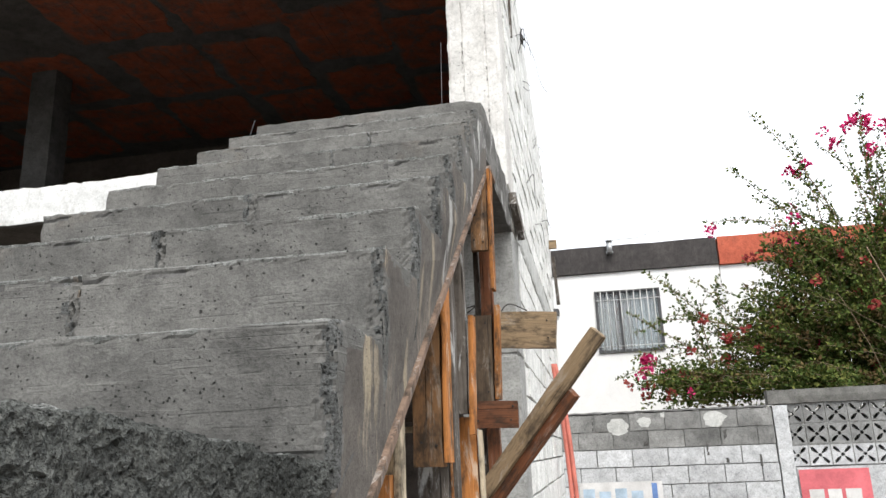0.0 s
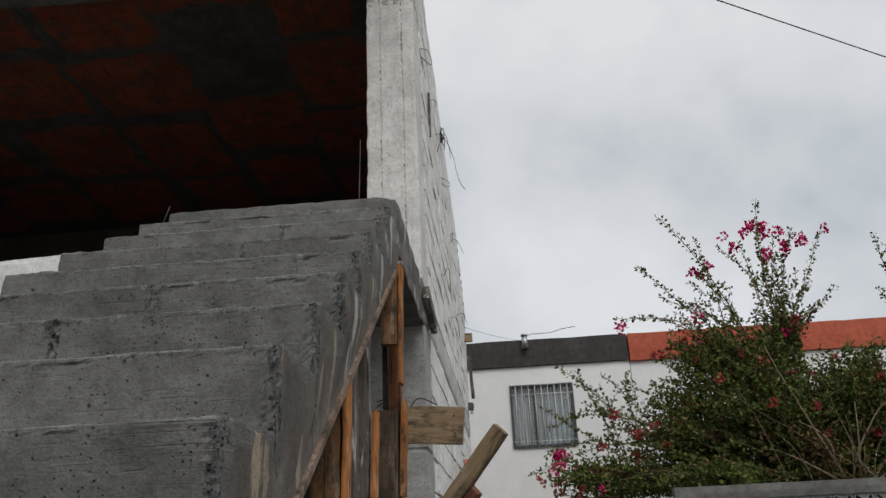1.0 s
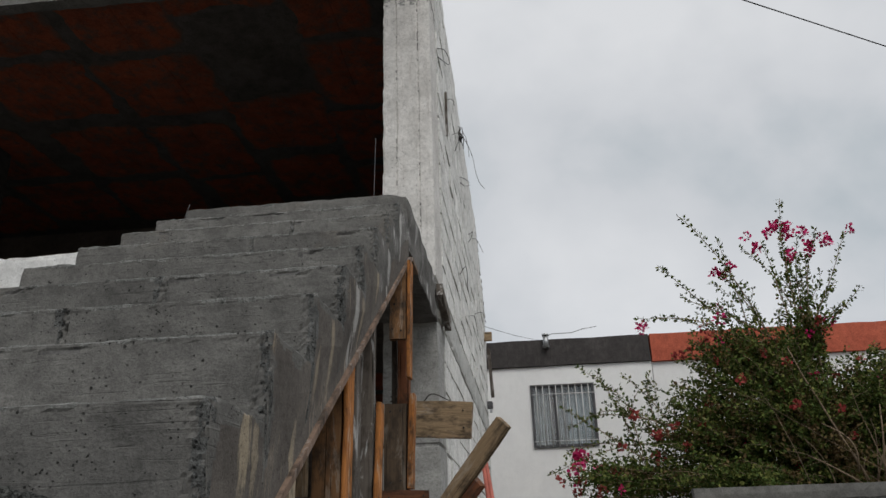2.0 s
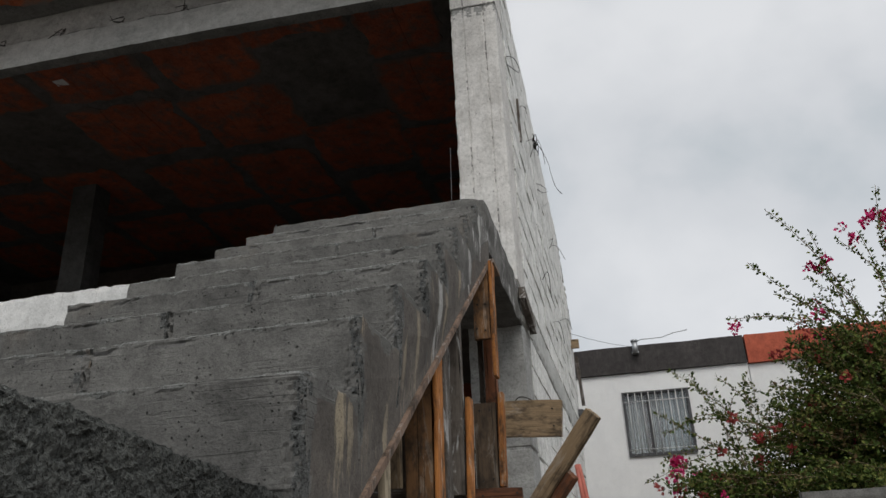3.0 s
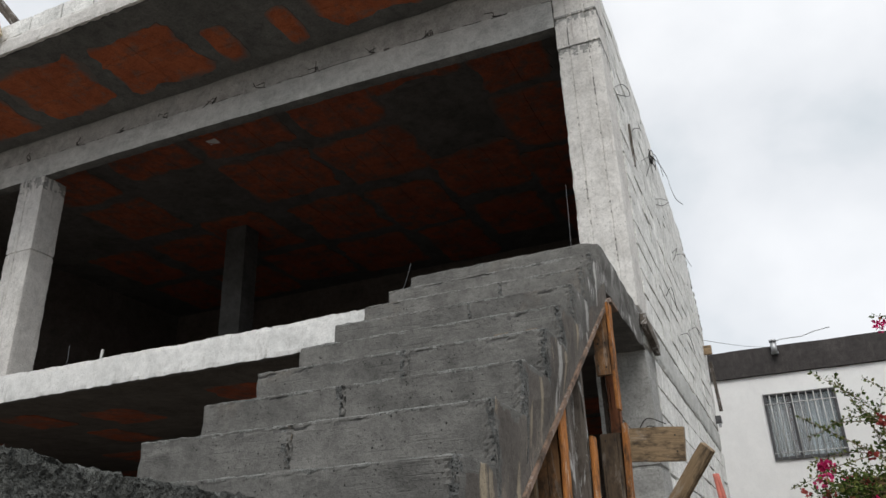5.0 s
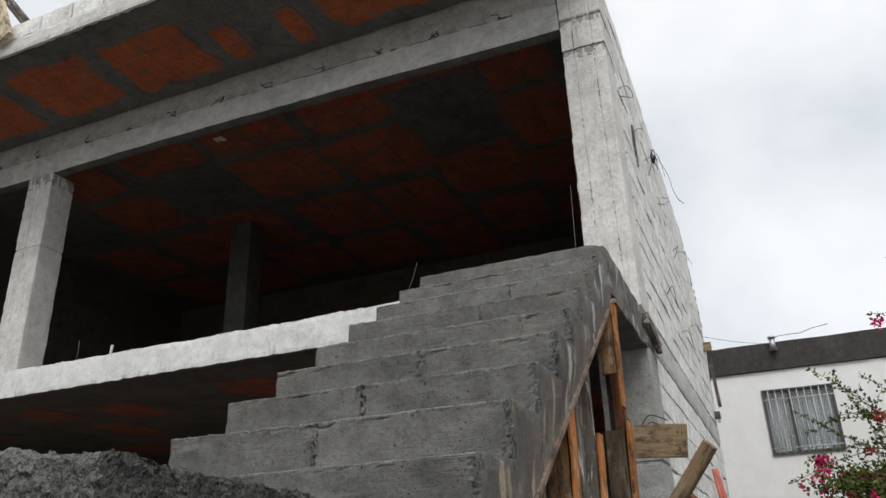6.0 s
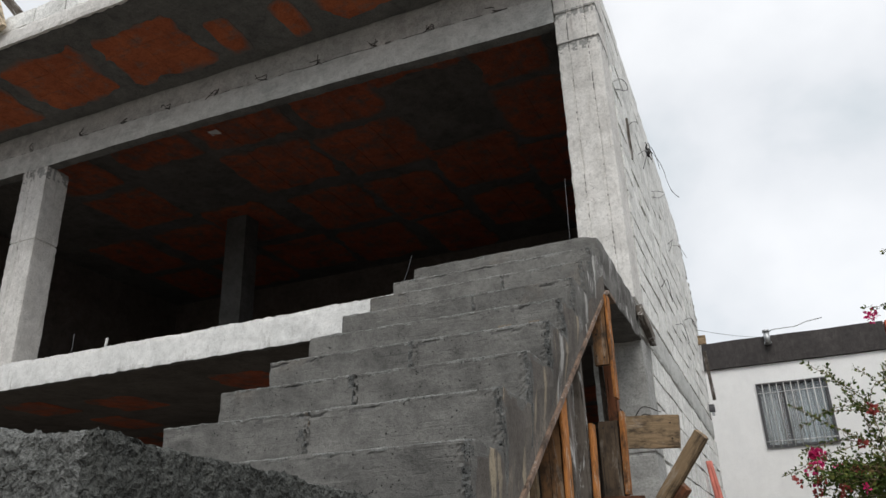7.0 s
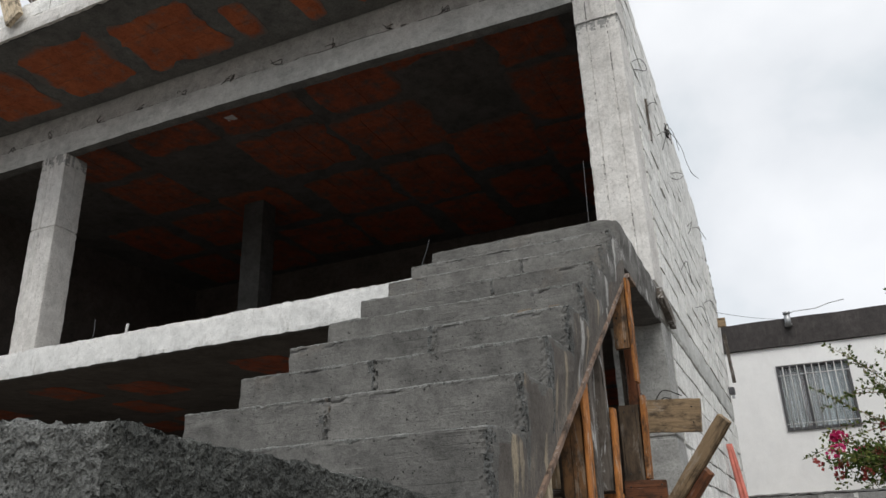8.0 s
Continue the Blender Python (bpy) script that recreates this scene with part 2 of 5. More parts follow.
# upper beam face: soiled, and darkened by the balcony's shade in the colour
BEAM = concrete("beam_concrete", (0.49, 0.485, 0.465), (0.33, 0.328, 0.315), (0.24, 0.22, 0.20), streak=(0.9, 5, 3), stain_amount=0.45, cut=0.56, bump=0.35, grit=0.6, sand=0.25)
BEAM_LOW = concrete("pale_beam_concrete", (0.57, 0.575, 0.555), (0.42, 0.425, 0.41), (0.66, 0.66, 0.64), streak=(0.9, 5, 5), stain_amount=0.5, bump=0.3, grit=0.5, sand=0.25)
WHITE = concrete("white_limewash", (0.78, 0.78, 0.765), (0.60, 0.605, 0.595), (0.36, 0.35, 0.33), streak=(3.5, 3.5, 0.8), stain_amount=0.8, cut=0.58, pores=1.0, bump=0.35, blotch=0.5, sand=0.2, grit=0.4, gate=(0.56, 0.63))
BLOCKW = concrete("whitewashed_block", (0.83, 0.83, 0.805), (0.60, 0.60, 0.58), (0.27, 0.27, 0.26), streak=(2, 2, 0.9), stain_amount=0.6, cut=0.58, shuffle=True, bump=0.5, piece=0.08, pores=0.6)
BLOCKG = concrete("grey_block", (0.27, 0.27, 0.262), (0.13, 0.13, 0.126), (0.09, 0.09, 0.086), streak=(2, 2, 1.2), stain_amount=0.6, shuffle=True, bump=0.5, piece=0.35)
GARDEN = concrete("bluish_garden_whitewash", (0.53, 0.54, 0.55), (0.41, 0.418, 0.428), (0.25, 0.255, 0.26), streak=(2, 2, 1.2), stain_amount=0.5, cut=0.57, shuffle=True, bump=0.4, pores=0.4, piece=0.12)
MORTAR = concrete("mortar", (0.40, 0.40, 0.385), (0.25, 0.25, 0.24), (0.16, 0.16, 0.15), bump=0.5)
PLASTER = concrete("white_house_plaster", (0.86, 0.86, 0.85), (0.80, 0.80, 0.795), (0.70, 0.70, 0.69), streak=(3, 3, 0.6), stain_amount=0.22, pores=0.05, bump=0.1, blotch=0.08, sand=0.05, grit=0.15)
CLAY = concrete("red_clay_block", (0.44, 0.128, 0.052), (0.29, 0.080, 0.036), (0.17, 0.13, 0.108), streak=(1.3, 1.3, 1), cut=0.52, stain_amount=0.85, pores=0.3, bump=0.3, wash=(0.135, 0.128, 0.12))
# cement-washed clay, also darkened: the rooms' shade is in its colour
CLAY_WASHED_SHADED = concrete("washed_shaded_clay_block", (0.355, 0.093, 0.044), (0.185, 0.060, 0.036), (0.105, 0.086, 0.076), streak=(1.3, 1.3, 1), cut=0.46, stain_amount=0.9, pores=0.3, bump=0.3, wash=(0.105, 0.09, 0.08))
# indoor ceiling ribs: a darker copy that holds the rooms' shade
RIB_DARK = concrete("room_shade_rib_concrete", (0.125, 0.112, 0.102), (0.075, 0.068, 0.062), (0.155, 0.135, 0.12), bump=0.4)
# rib and soffit concrete, with underside shade put into its colour
RIB = concrete("shaded_rib_concrete", (0.165, 0.162, 0.154), (0.10, 0.10, 0.095), (0.20, 0.19, 0.178), bump=0.4)
COPING = concrete("weathered_coping_concrete", (0.185, 0.182, 0.172), (0.105, 0.103, 0.097), (0.07, 0.075, 0.06), streak=(2, 2, 1.2), stain_amount=0.6, bump=0.5)
BREEZE = concrete("grey_breeze_block", (0.27, 0.272, 0.268), (0.17, 0.172, 0.17), (0.11, 0.112, 0.11), streak=(2, 2, 1.2), stain_amount=0.6, shuffle=True, bump=0.5, piece=0.2)
DARKBAND = concrete("dark_parapet_paint", (0.075, 0.068, 0.066), (0.05, 0.046, 0.045), (0.11, 0.10, 0.095), pores=0.2, streak=(5, 5, 0.8), stain_amount=0.4, bump=0.2)
REDBAND = concrete("terracotta_parapet_paint", (0.52, 0.13, 0.075), (0.42, 0.10, 0.06), (0.30, 0.10, 0.07), pores=0.2, streak=(5, 5, 0.8), stain_amount=0.35, bump=0.2)
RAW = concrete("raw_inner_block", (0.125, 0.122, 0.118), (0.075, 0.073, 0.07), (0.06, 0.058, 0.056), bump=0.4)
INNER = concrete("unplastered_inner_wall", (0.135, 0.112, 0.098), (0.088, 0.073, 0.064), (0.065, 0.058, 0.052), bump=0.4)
SLAB = concrete("bare_slab", (0.34, 0.33, 0.315), (0.22, 0.213, 0.204), (0.15, 0.145, 0.14), streak=(1, 1, 1), bump=0.3)
EARTH = concrete("dusty_ground", (0.21, 0.19, 0.165), (0.14, 0.126, 0.11), (0.25, 0.228, 0.20), streak=(1, 1, 1), grain=30, bump=0.6)
WOOD_OLD = wood("weathered_timber", (0.30, 0.215, 0.13), (0.105, 0.075, 0.048))
WOOD_NEW = wood("orange_pine", (0.46, 0.185, 0.055), (0.17, 0.066, 0.024), wear=(0.55, 0.46, 0.36), wear_amount=0.7)
WOOD_AMBER = wood("soiled_amber_timber", (0.27, 0.145, 0.068), (0.10, 0.058, 0.034), wear=(0.42, 0.37, 0.31), wear_amount=0.5)
WOOD_GREY = wood("cement_stained_timber", (0.145, 0.125, 0.107), (0.055, 0.048, 0.042), wear=(0.56, 0.56, 0.55), wear_amount=0.9)
WOOD_RED = wood("reddish_timber", (0.21, 0.085, 0.042), (0.085, 0.042, 0.027), wear_amount=0.25)
WOOD_DARK = wood("dark_soiled_timber", (0.115, 0.082, 0.055), (0.055, 0.042, 0.031), wear=(0.34, 0.31, 0.27), wear_amount=0.35)
PLY = wood("soiled_plywood_edge", (0.255, 0.175, 0.13), (0.11, 0.078, 0.06), wear=(0.46, 0.43, 0.40), wear_amount=0.75)
WOOD_PALE = wood("pale_timber", (0.60, 0.50, 0.36), (0.42, 0.33, 0.22))
STEEL = plain("dark_tie_wire", (0.05, 0.045, 0.04), 0.6, 0.6)
IRON = plain("grey_window_iron", (0.10, 0.10, 0.105), 0.5, 0.4)
IRON_PALE = plain("pale_iron", (0.55, 0.55, 0.54), 0.5, 0.2)
GALV = plain("galvanised_metal", (0.42, 0.43, 0.44), 0.45, 0.7)
HOSE = plain("salmon_conduit", (0.55, 0.17, 0.13), 0.55)
BLUE = plain("faded_blue_paint", (0.40, 0.50, 0.60), 0.85, vary=0.35, scale=5)
BLUE_DEEP = plain("blue_paint", (0.13, 0.22, 0.45), 0.85, vary=0.35, scale=5)
REDPAINT = plain("faded_red_paint", (0.62, 0.15, 0.17), 0.85, vary=0.3, scale=5)
WHITEPAINT = plain("sign_white_paint", (0.62, 0.61, 0.60), 0.85, vary=0.2)
CABLE = plain("black_cable", (0.02, 0.02, 0.02), 0.6)
CURTAIN = plain("grey_curtain", (0.36, 0.36, 0.36), 0.9, vary=0.4, scale=14)
CLOTH = plain("reddish_brown_cloth", (0.16, 0.085, 0.07), 0.9, vary=0.4, scale=10)
CLOTH_BLUE = plain("blue_grey_cloth", (0.30, 0.34, 0.36), 0.9, vary=0.35, scale=10)
BARK = plain("pale_bark", (0.23, 0.17, 0.115), 0.9, vary=0.5, scale=20)
LEAF = leafy("bougainvillea_leaf", (0.026, 0.044, 0.010), (0.070, 0.104, 0.022), (0.165, 0.165, 0.046))
TWIG_DRY = leafy("dry_foliage", (0.075, 0.052, 0.022), (0.12, 0.08, 0.035), (0.07, 0.07, 0.022))
BLOOM = leafy("magenta_bract", (0.36, 0.012, 0.075), (0.50, 0.022, 0.13), (0.58, 0.06, 0.19))
BLOOM_RED = leafy("faded_red_bract", (0.20, 0.030, 0.028), (0.29, 0.045, 0.042), (0.36, 0.085, 0.07))


def glass_mat():
    m, nt, p = tree("window_glass")
    p.inputs["Base Color"].default_value = (0.75, 0.8, 0.82, 1)
    p.inputs["Roughness"].default_value = 0.05
    p.inputs["Transmission Weight"].default_value = 0.85
    p.inputs["IOR"].default_value = 1.45
    return m


GLASS = glass_mat()


# ---- builders ----
def thing(name, label, category, group="", kind="", at=(0, 0, 0)):
    ob = new(name)
    ob.empty_display_size = 0.1
    ob.location = at
    return tagged(ob, label, category, group, kind)


def mesh_of(name, bm, mats):
    me = bpy.data.meshes.new(name)
    bm.to_mesh(me)
    bm.free()
    for m in mats if isinstance(mats, (list, tuple)) else [mats]:
        me.materials.append(m)
    return me


def part(name, bm, material, parent, label=""):
    ob = new(name, mesh_of(name, bm, material))
    ob.parent = parent
    if parent is not None and parent.type == "EMPTY":
        ob.location = -parent.location
    return tagged(ob, label)


def solid(name, bm, material, label, category, group="", kind=""):
    return tagged(new(name, mesh_of(name, bm, material)), label, category, group, kind)


def cuts(a, b, step, extra=()):
    n = max(1, round((b - a) / step))
    out = sorted({round(a + (b - a) * i / n, 5) for i in range(n + 1)} | {round(e, 5) for e in extra if a < e < b})
    return out


def lattice(bm, xs, ys, zs, move=None, slot=0):
    """A closed box with a grid on each side; move(p, inward) shifts each point."""
    ni, nj, nk = len(xs) - 1, len(ys) - 1, len(zs) - 1
    verts = {}

    def vert(i, j, k):
        if (i, j, k) not in verts:
            q = Vector((xs[i], ys[j], zs[k]))
            if move:
                inward = Vector(((i == 0) - (i == ni), (j == 0) - (j == nj), (k == 0) - (k == nk)))
                q = q + move(q, inward)
            verts[i, j, k] = bm.verts.new(q)
        return verts[i, j, k]

    def quad(a, b, c, d):
        f = bm.faces.new((vert(*a), vert(*b), vert(*c), vert(*d)))
        f.material_index = slot
        f.smooth = False

    for i in range(ni):
        for j in range(nj):
            quad((i, j, 0), (i, j + 1, 0), (i + 1, j + 1, 0), (i + 1, j, 0))
            quad((i, j, nk), (i + 1, j, nk), (i + 1, j + 1, nk), (i, j + 1, nk))
        for k in range(nk):
            quad((i, 0, k), (i + 1, 0, k), (i + 1, 0, k + 1), (i, 0, k + 1))
            quad((i, nj, k), (i, nj, k + 1), (i + 1, nj, k + 1), (i + 1, nj, k))
    for j in range(nj):
        for k in range(nk):
            quad((0, j, k), (0, j, k + 1), (0, j + 1, k + 1), (0, j + 1, k))
            quad((ni, j, k), (ni, j + 1, k), (ni, j + 1, k + 1), (ni, j, k + 1))
    return bm


def worn(amp=0.003, chip=0.008, freq=9.0, seed=0.0):
    """Uneven faces and chipped arrises."""
    off = Vector((seed * 3.1, seed * 1.7, seed * 2.3))

    def move(q, inward):
        d = noise.noise_vector((q + off) * freq) * amp
        edges = abs(inward.x) + abs(inward.y) + abs(inward.z)
        if edges >= 2:
            c = max(0.0, noise.noise((q + off) * freq * 2.7) + 0.25)
            d = d + inward * chip * (0.25 + c)
        return d

    return move


def rough_box(lo, hi, seg=0.08, amp=0.003, chip=0.008, freq=9.0, seed=0.0, bm=None, slot=0):
    bm = bm or bmesh.new()
    return lattice(bm, *[cuts(lo[a], hi[a], seg) for a in range(3)], worn(amp, chip, freq, seed), slot)


def plain_box(lo, hi, bm=None, slot=0):
    bm = bm or bmesh.new()
    return lattice(bm, *[[lo[a], hi[a]] for a in range(3)], None, slot)


def tube(pts, radius, bm=None, sides=6, taper=1.0):
    """A round bar along a line of points."""
    bm = bm or bmesh.new()
    pts = [Vector(q) for q in pts]
    rings = []
    for i, q in enumerate(pts):
        d = (pts[min(i + 1, len(pts) - 1)] - pts[max(i - 1, 0)]).normalized()
        u = d.orthogonal().normalized()
        v = d.cross(u)
        r = radius * (1 + (taper - 1) * i / max(1, len(pts) - 1))
        rings.append([bm.verts.new(q + (u * math.cos(a) + v * math.sin(a)) * r) for a in [2 * math.pi * s / sides for s in range(sides)]])
    for a, b in zip(rings, rings[1:]):
        for s in range(sides):
            f = bm.faces.new((a[s], a[(s + 1) % sides], b[(s + 1) % sides], b[s]))
            f.smooth = True
    bm.faces.new(rings[0][::-1])
    bm.faces.new(rings[-1])
    return bm


def bend(pts, n=6):
    """A smooth line through points (Catmull-Rom)."""
    P = [Vector(q) for q in pts]
    P = [P[0] * 2 - P[1]] + P + [P[-1] * 2 - P[-2]]
    out = []
    for i in range(1, len(P) - 2):
        for s in range(n):
            t = s / n
            a, b, c, d = P[i - 1 : i + 3]
            out.append(0.5 * (2 * b + (c - a) * t + (2 * a - 5 * b + 4 * c - d) * t * t + (3 * b - a - 3 * c + d) * t ** 3))
    return out + [P[-2]]


def board(name, p0, p1, width, thick, material, label, face=(0, -1, 0), group="", category="timber", seed=0.0, nails=0):
    """A sawn board from p0 to p1; its wide side turns towards face."""
    p0, p1 = Vector(p0), Vector(p1)
    z = (p1 - p0).normalized()
    y = Vector(face) - z * Vector(face).dot(z)
    y = (-y).normalized()
    x = y.cross(z)
    m = Matrix((x, y, z)).transposed().to_4x4()
    m.translation = p0
    ln = (p1 - p0).length
    w, t = width / 2, thick / 2

    def move(q, inward):
        d = Vector((noise.noise(Vector((seed, 0, q.z * 1.3))) * 0.006, noise.noise(Vector((0, seed, q.z * 1.1))) * 0.006, 0))
        d += noise.noise_vector(Vector((q.x * 9 + seed, q.y * 9, q.z * 7))) * 0.0018
        if abs(inward.x) + abs(inward.y) + abs(inward.z) >= 2:
            d += inward * (0.0015 + 0.003 * max(0, noise.noise(Vector((seed * 2, q.x * 30, q.z * 9)))))
        return d

    bm = lattice(bmesh.new(), [-w, -w / 3, w / 3, w], [-t, t], cuts(0, ln, 0.07), move)
    ob = solid(name, bm, material, label, category, group)
    ob.matrix_world = m
    for i in range(nails):
        at = Vector((w * (0.45 if i % 2 else -0.5) + 0.004 * math.sin(seed + i), -t, ln * (0.12 + 0.76 * (i // 2) / max(1, (nails - 1) // 2)) + 0.01 * math.sin(seed * 3 + i)))
        part("nail", tube([at + Vector((0, 0.004, 0)), at - Vector((0, 0.003, 0))], 0.0042, sides=7), STEEL, ob, "dark steel nail head")
    return ob

# ---- ground and street ----
FRONT = 4.60  # the building's front plane


def ground():
    bm = bmesh.new()
    bmesh.ops.create_grid(bm, x_segments=120, y_segments=120, size=1.0)
    for v in bm.verts:
        s = 14 * v.co.x + 900 * v.co.x ** 5, 14 * v.co.y + 900 * v.co.y ** 5
        v.co = Vector((s[0], s[1], 0.02 * noise.noise(Vector((s[0] * 0.7, s[1] * 0.7, 0))) - 0.02))
    solid("ground", bm, EARTH, "dusty bare earth of the building plot", "ground", kind="structure")


ground()

# ---- staircase ----
RUN, SW = 0.28, 1.13
GROOVES = {3: -0.60, 4: -0.589, 5: -0.50, 7: -0.46, 8: -0.40}
STEP_Y = (1.12, 1.375, 1.642, 1.928, 2.21, 2.49, 2.765, 3.04, 3.315)
STEP_Z = (1.836, 2.006, 2.171, 2.345, 2.518, 2.697, 2.873, 3.048, 3.226)


def step_y(k):
    return STEP_Y[k - 2]


def step_z(k):
    return STEP_Z[k - 2]


def edge_x(y):
    """The open side of the flight, a trifle skewed to the building."""
    return 0.022 - 0.0165 * (y - 1.12)


BULGE = {2: 0.006, 3: 0.015, 4: 0.021, 5: 0.024, 6: 0.016, 7: 0.010, 8: 0.006, 9: 0.003}


def soffit_z(y):
    return 1.68 + 0.642 * (y - 1.44)


def flank_faces(bm, slot, front=None, top=None):
    """The formed side; near the riser and the tread the grey pour laps over it unevenly."""
    bm.normal_update()
    for f in bm.faces:
        if abs(f.normal.x) > 0.75:
            c = f.calc_center_median()
            if front is not None:
                lap = noise.noise(Vector((7, c.y * 12, c.z * 12))) * 0.05 + 0.02
                if c.y - front < lap or top - c.z < lap * 0.8:
                    continue
            f.material_index = slot


def pitted_faces(bm, slot, front, bands, share):
    """Honeycombed strips left open at the form joints."""
    for f in bm.faces:
        c = f.calc_center_median()
        if c.y < front + 0.02 and any(abs(c.x - b + 0.008 * noise.noise(Vector((front * 7, 3, c.z * 17)))) < w * (0.7 + 0.5 * noise.noise(Vector((b, front * 9, c.z * 30)))) for b, w in bands) and noise.noise(Vector((c.x * 170, front * 31, c.z * 110))) > share:
            f.material_index = slot


def lip_faces(bm, top):
    """Crumbly cement along the nosing and on the tread."""
    for f in bm.faces:
        c = f.calc_center_median()
        if f.material_index == 0 and c.z > top - 0.001 - 0.011 * (0.5 + noise.noise(Vector((c.x * 14, top * 9, 1))) + 0.7 * noise.noise(Vector((c.x * 70, top * 9, c.z * 60)))):
            f.material_index = 2


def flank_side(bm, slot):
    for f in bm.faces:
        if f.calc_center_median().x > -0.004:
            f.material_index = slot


def riser_move(k, groove, seed, sloped=True):
    base = worn(0.0014, 0.005, 9.0, seed)
    zb, zt = step_z(k) - 0.19, step_z(k)

    def move(q, inward):
        d = base(q, inward)
        d.x += (edge_x(q.y) + BULGE.get(k, 0.0) * min(1, max(0, (q.z - zb) / 0.12))) * (1 + q.x / SW)
        if sloped:
            # the underside follows the soffit
            low = soffit_z(q.y) + 0.02
            f = (q.z - zb) / (zt - zb)
            if q.y > step_y(k) + 0.01:
                d.z += (low + (zt - low) * f) - q.z
        if inward.z < 0:
            d.z += 0.003 * noise.noise(Vector((q.x * 6, seed * 3, q.y * 4))) + 0.002 * noise.noise(Vector((q.x * 31, seed, q.y * 20))) + 0.004 * noise.noise(Vector((q.x * 83, seed * 7, q.y * 60)))
        if inward.y > 0:
            # cement lip along the nosing
            if q.z > zt - 0.014:
                d.y -= 0.0015 * max(0, noise.noise(Vector((q.x * 11, seed * 5, 2))) + 0.2) + 0.0035 * noise.noise(Vector((q.x * 75, seed, q.z * 60)))
            # open crack under the nosing
            if abs(q.z - zt + 0.018 + 0.009 * noise.noise(Vector((q.x * 13, k * 3, 0)))) < 0.0042:
                d.y += 0.004 * min(1, max(0, 6 * noise.noise(Vector((q.x * 9, k * 5.5, 4))) - 1.7 + 1.2 * noise.noise(Vector((q.x * 70, k, 1)))))
            # ragged strip at the board end and at the form joint
            if abs(q.x + 0.014) < 0.020:
                d.y += 0.001 + 0.007 * max(-0.15, noise.noise(Vector((q.x * 110, seed, q.z * 90))))
            if groove is not None and abs(q.x - groove) < 0.009:
                d.y += (0.018 if k < 5 else 0.009) * max(0, noise.noise(Vector((q.x * 150, seed, q.z * 75))) + 0.25)
        return d

    return move


def staircase():
    st = thing("staircase", "bare grey cast concrete staircase with rough board-marked risers", "staircase", at=(-0.56, 1.2, 0))
    for k in range(2, 10):
        g = GROOVES.get(k)
        fine = [-0.042, -0.036, -0.030, -0.024, -0.018, -0.012, -0.006]
        if g:
            fine += [g - 0.012, g - 0.008, g - 0.004, g, g + 0.004, g + 0.008, g + 0.012]
        xs = cuts(-SW, 0, 0.014, fine)
        zt = step_z(k)
        zs = cuts(zt - 0.19, zt - 0.015, 0.008) + [zt - 0.010, zt - 0.005, zt]
        bm = lattice(bmesh.new(), xs, [step_y(k), step_y(k) + 0.012] + cuts(step_y(k) + 0.025, step_y(k + 1) + 0.004, 0.0095), zs, riser_move(k, g, k * 1.37))
        flank_faces(bm, 1, step_y(k), zt)
        lip_faces(bm, zt)
        for f in bm.faces:
            c = f.calc_center_median()
            if c.y < step_y(k) + 0.008 and abs(c.z - zt + 0.018 + 0.009 * noise.noise(Vector((c.x * 13, k * 3, 0)))) < 0.0042 and noise.noise(Vector((c.x * 9, k * 5.5, 4))) > 0.33:
                f.material_index = 3
        if k == 6:
            for f in bm.faces:
                c = f.calc_center_median()
                if f.material_index == 0 and c.y < step_y(k) + 0.008 and abs(c.x + 0.19) + 0.10 * noise.noise(c * 9) < 0.135 and abs(c.z - 2.385) + 0.03 * noise.noise(c * 14) < 0.05:
                    f.material_index = 4
        bands = [(edge_x(step_y(k)) + BULGE[k] - 0.012, 0.014)] + ([(g, 0.011)] if g else [])
        pitted_faces(bm, 5, step_y(k), bands, -0.35 if k in (2, 4, 5) else -0.1)
        part("step", bm, [CONC, LIME if k > 6 else FLANK, LIP, RAW, TAN, HONEY], st)
    y1 = step_y(10)
    # plain band along the soffit edge, from the side form board
    bm = bmesh.new()
    rows = []
    for i in range(161):
        y = step_y(2) + (y1 - step_y(2)) * i / 160
        z = soffit_z(y) + 0.012
        h = 0.112 + 0.006 * noise.noise(Vector((3, y * 6, 0))) + 0.006 * noise.noise(Vector((3, y * 60, 0)))
        rows.append([bm.verts.new((x + edge_x(y), y, z + t)) for x, t in ((-0.05, 0), (0.003, 0), (0.003, h - 0.008 - 0.004 * noise.noise(Vector((5, y * 40, 0)))), (0.003, h), (-0.05, h))])
    for i, (a, b) in enumerate(zip(rows, rows[1:])):
        for q in range(5):
            f = bm.faces.new((a[q], a[(q + 1) % 5], b[(q + 1) % 5], b[q]))
            if q == 2 and noise.noise(Vector((i * 0.31, 2, 0))) > -0.25:
                f.material_index = 1
    bm.faces.new(rows[0][::-1])
    bm.faces.new(rows[-1])
    bmesh.ops.recalc_face_normals(bm, faces=bm.faces)
    part("soffit_band", bm, [FLANK, RAW], st)
    # upper landing, with a rounded worn corner
    base = riser_move(10, None, 17.1, False)

    def move(q, inward):
        d = base(q, inward)
        if inward.z < 0 and q.x > -0.10:
            d.z -= 0.030 * ((q.x + 0.10) / 0.10) ** 2
        if inward.z > 0:
            d.z += 0.02 * noise.noise(Vector((q.x * 6, q.y * 9, 1)))
        if inward.x < 0:
            d.x += 0.012 * noise.noise(Vector((3, q.y * 5, q.z * 9)))
        return d

    bm = lattice(bmesh.new(), cuts(-SW, 0, 0.035, [-0.042, -0.03, -0.018, -0.008]), cuts(y1, FRONT - 0.004, 0.05), cuts(2.945, step_z(10), 0.02), move)
    flank_faces(bm, 1)
    lip_faces(bm, step_z(10))
    # underside takes a dark material: the landing's shade put into colour
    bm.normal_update()
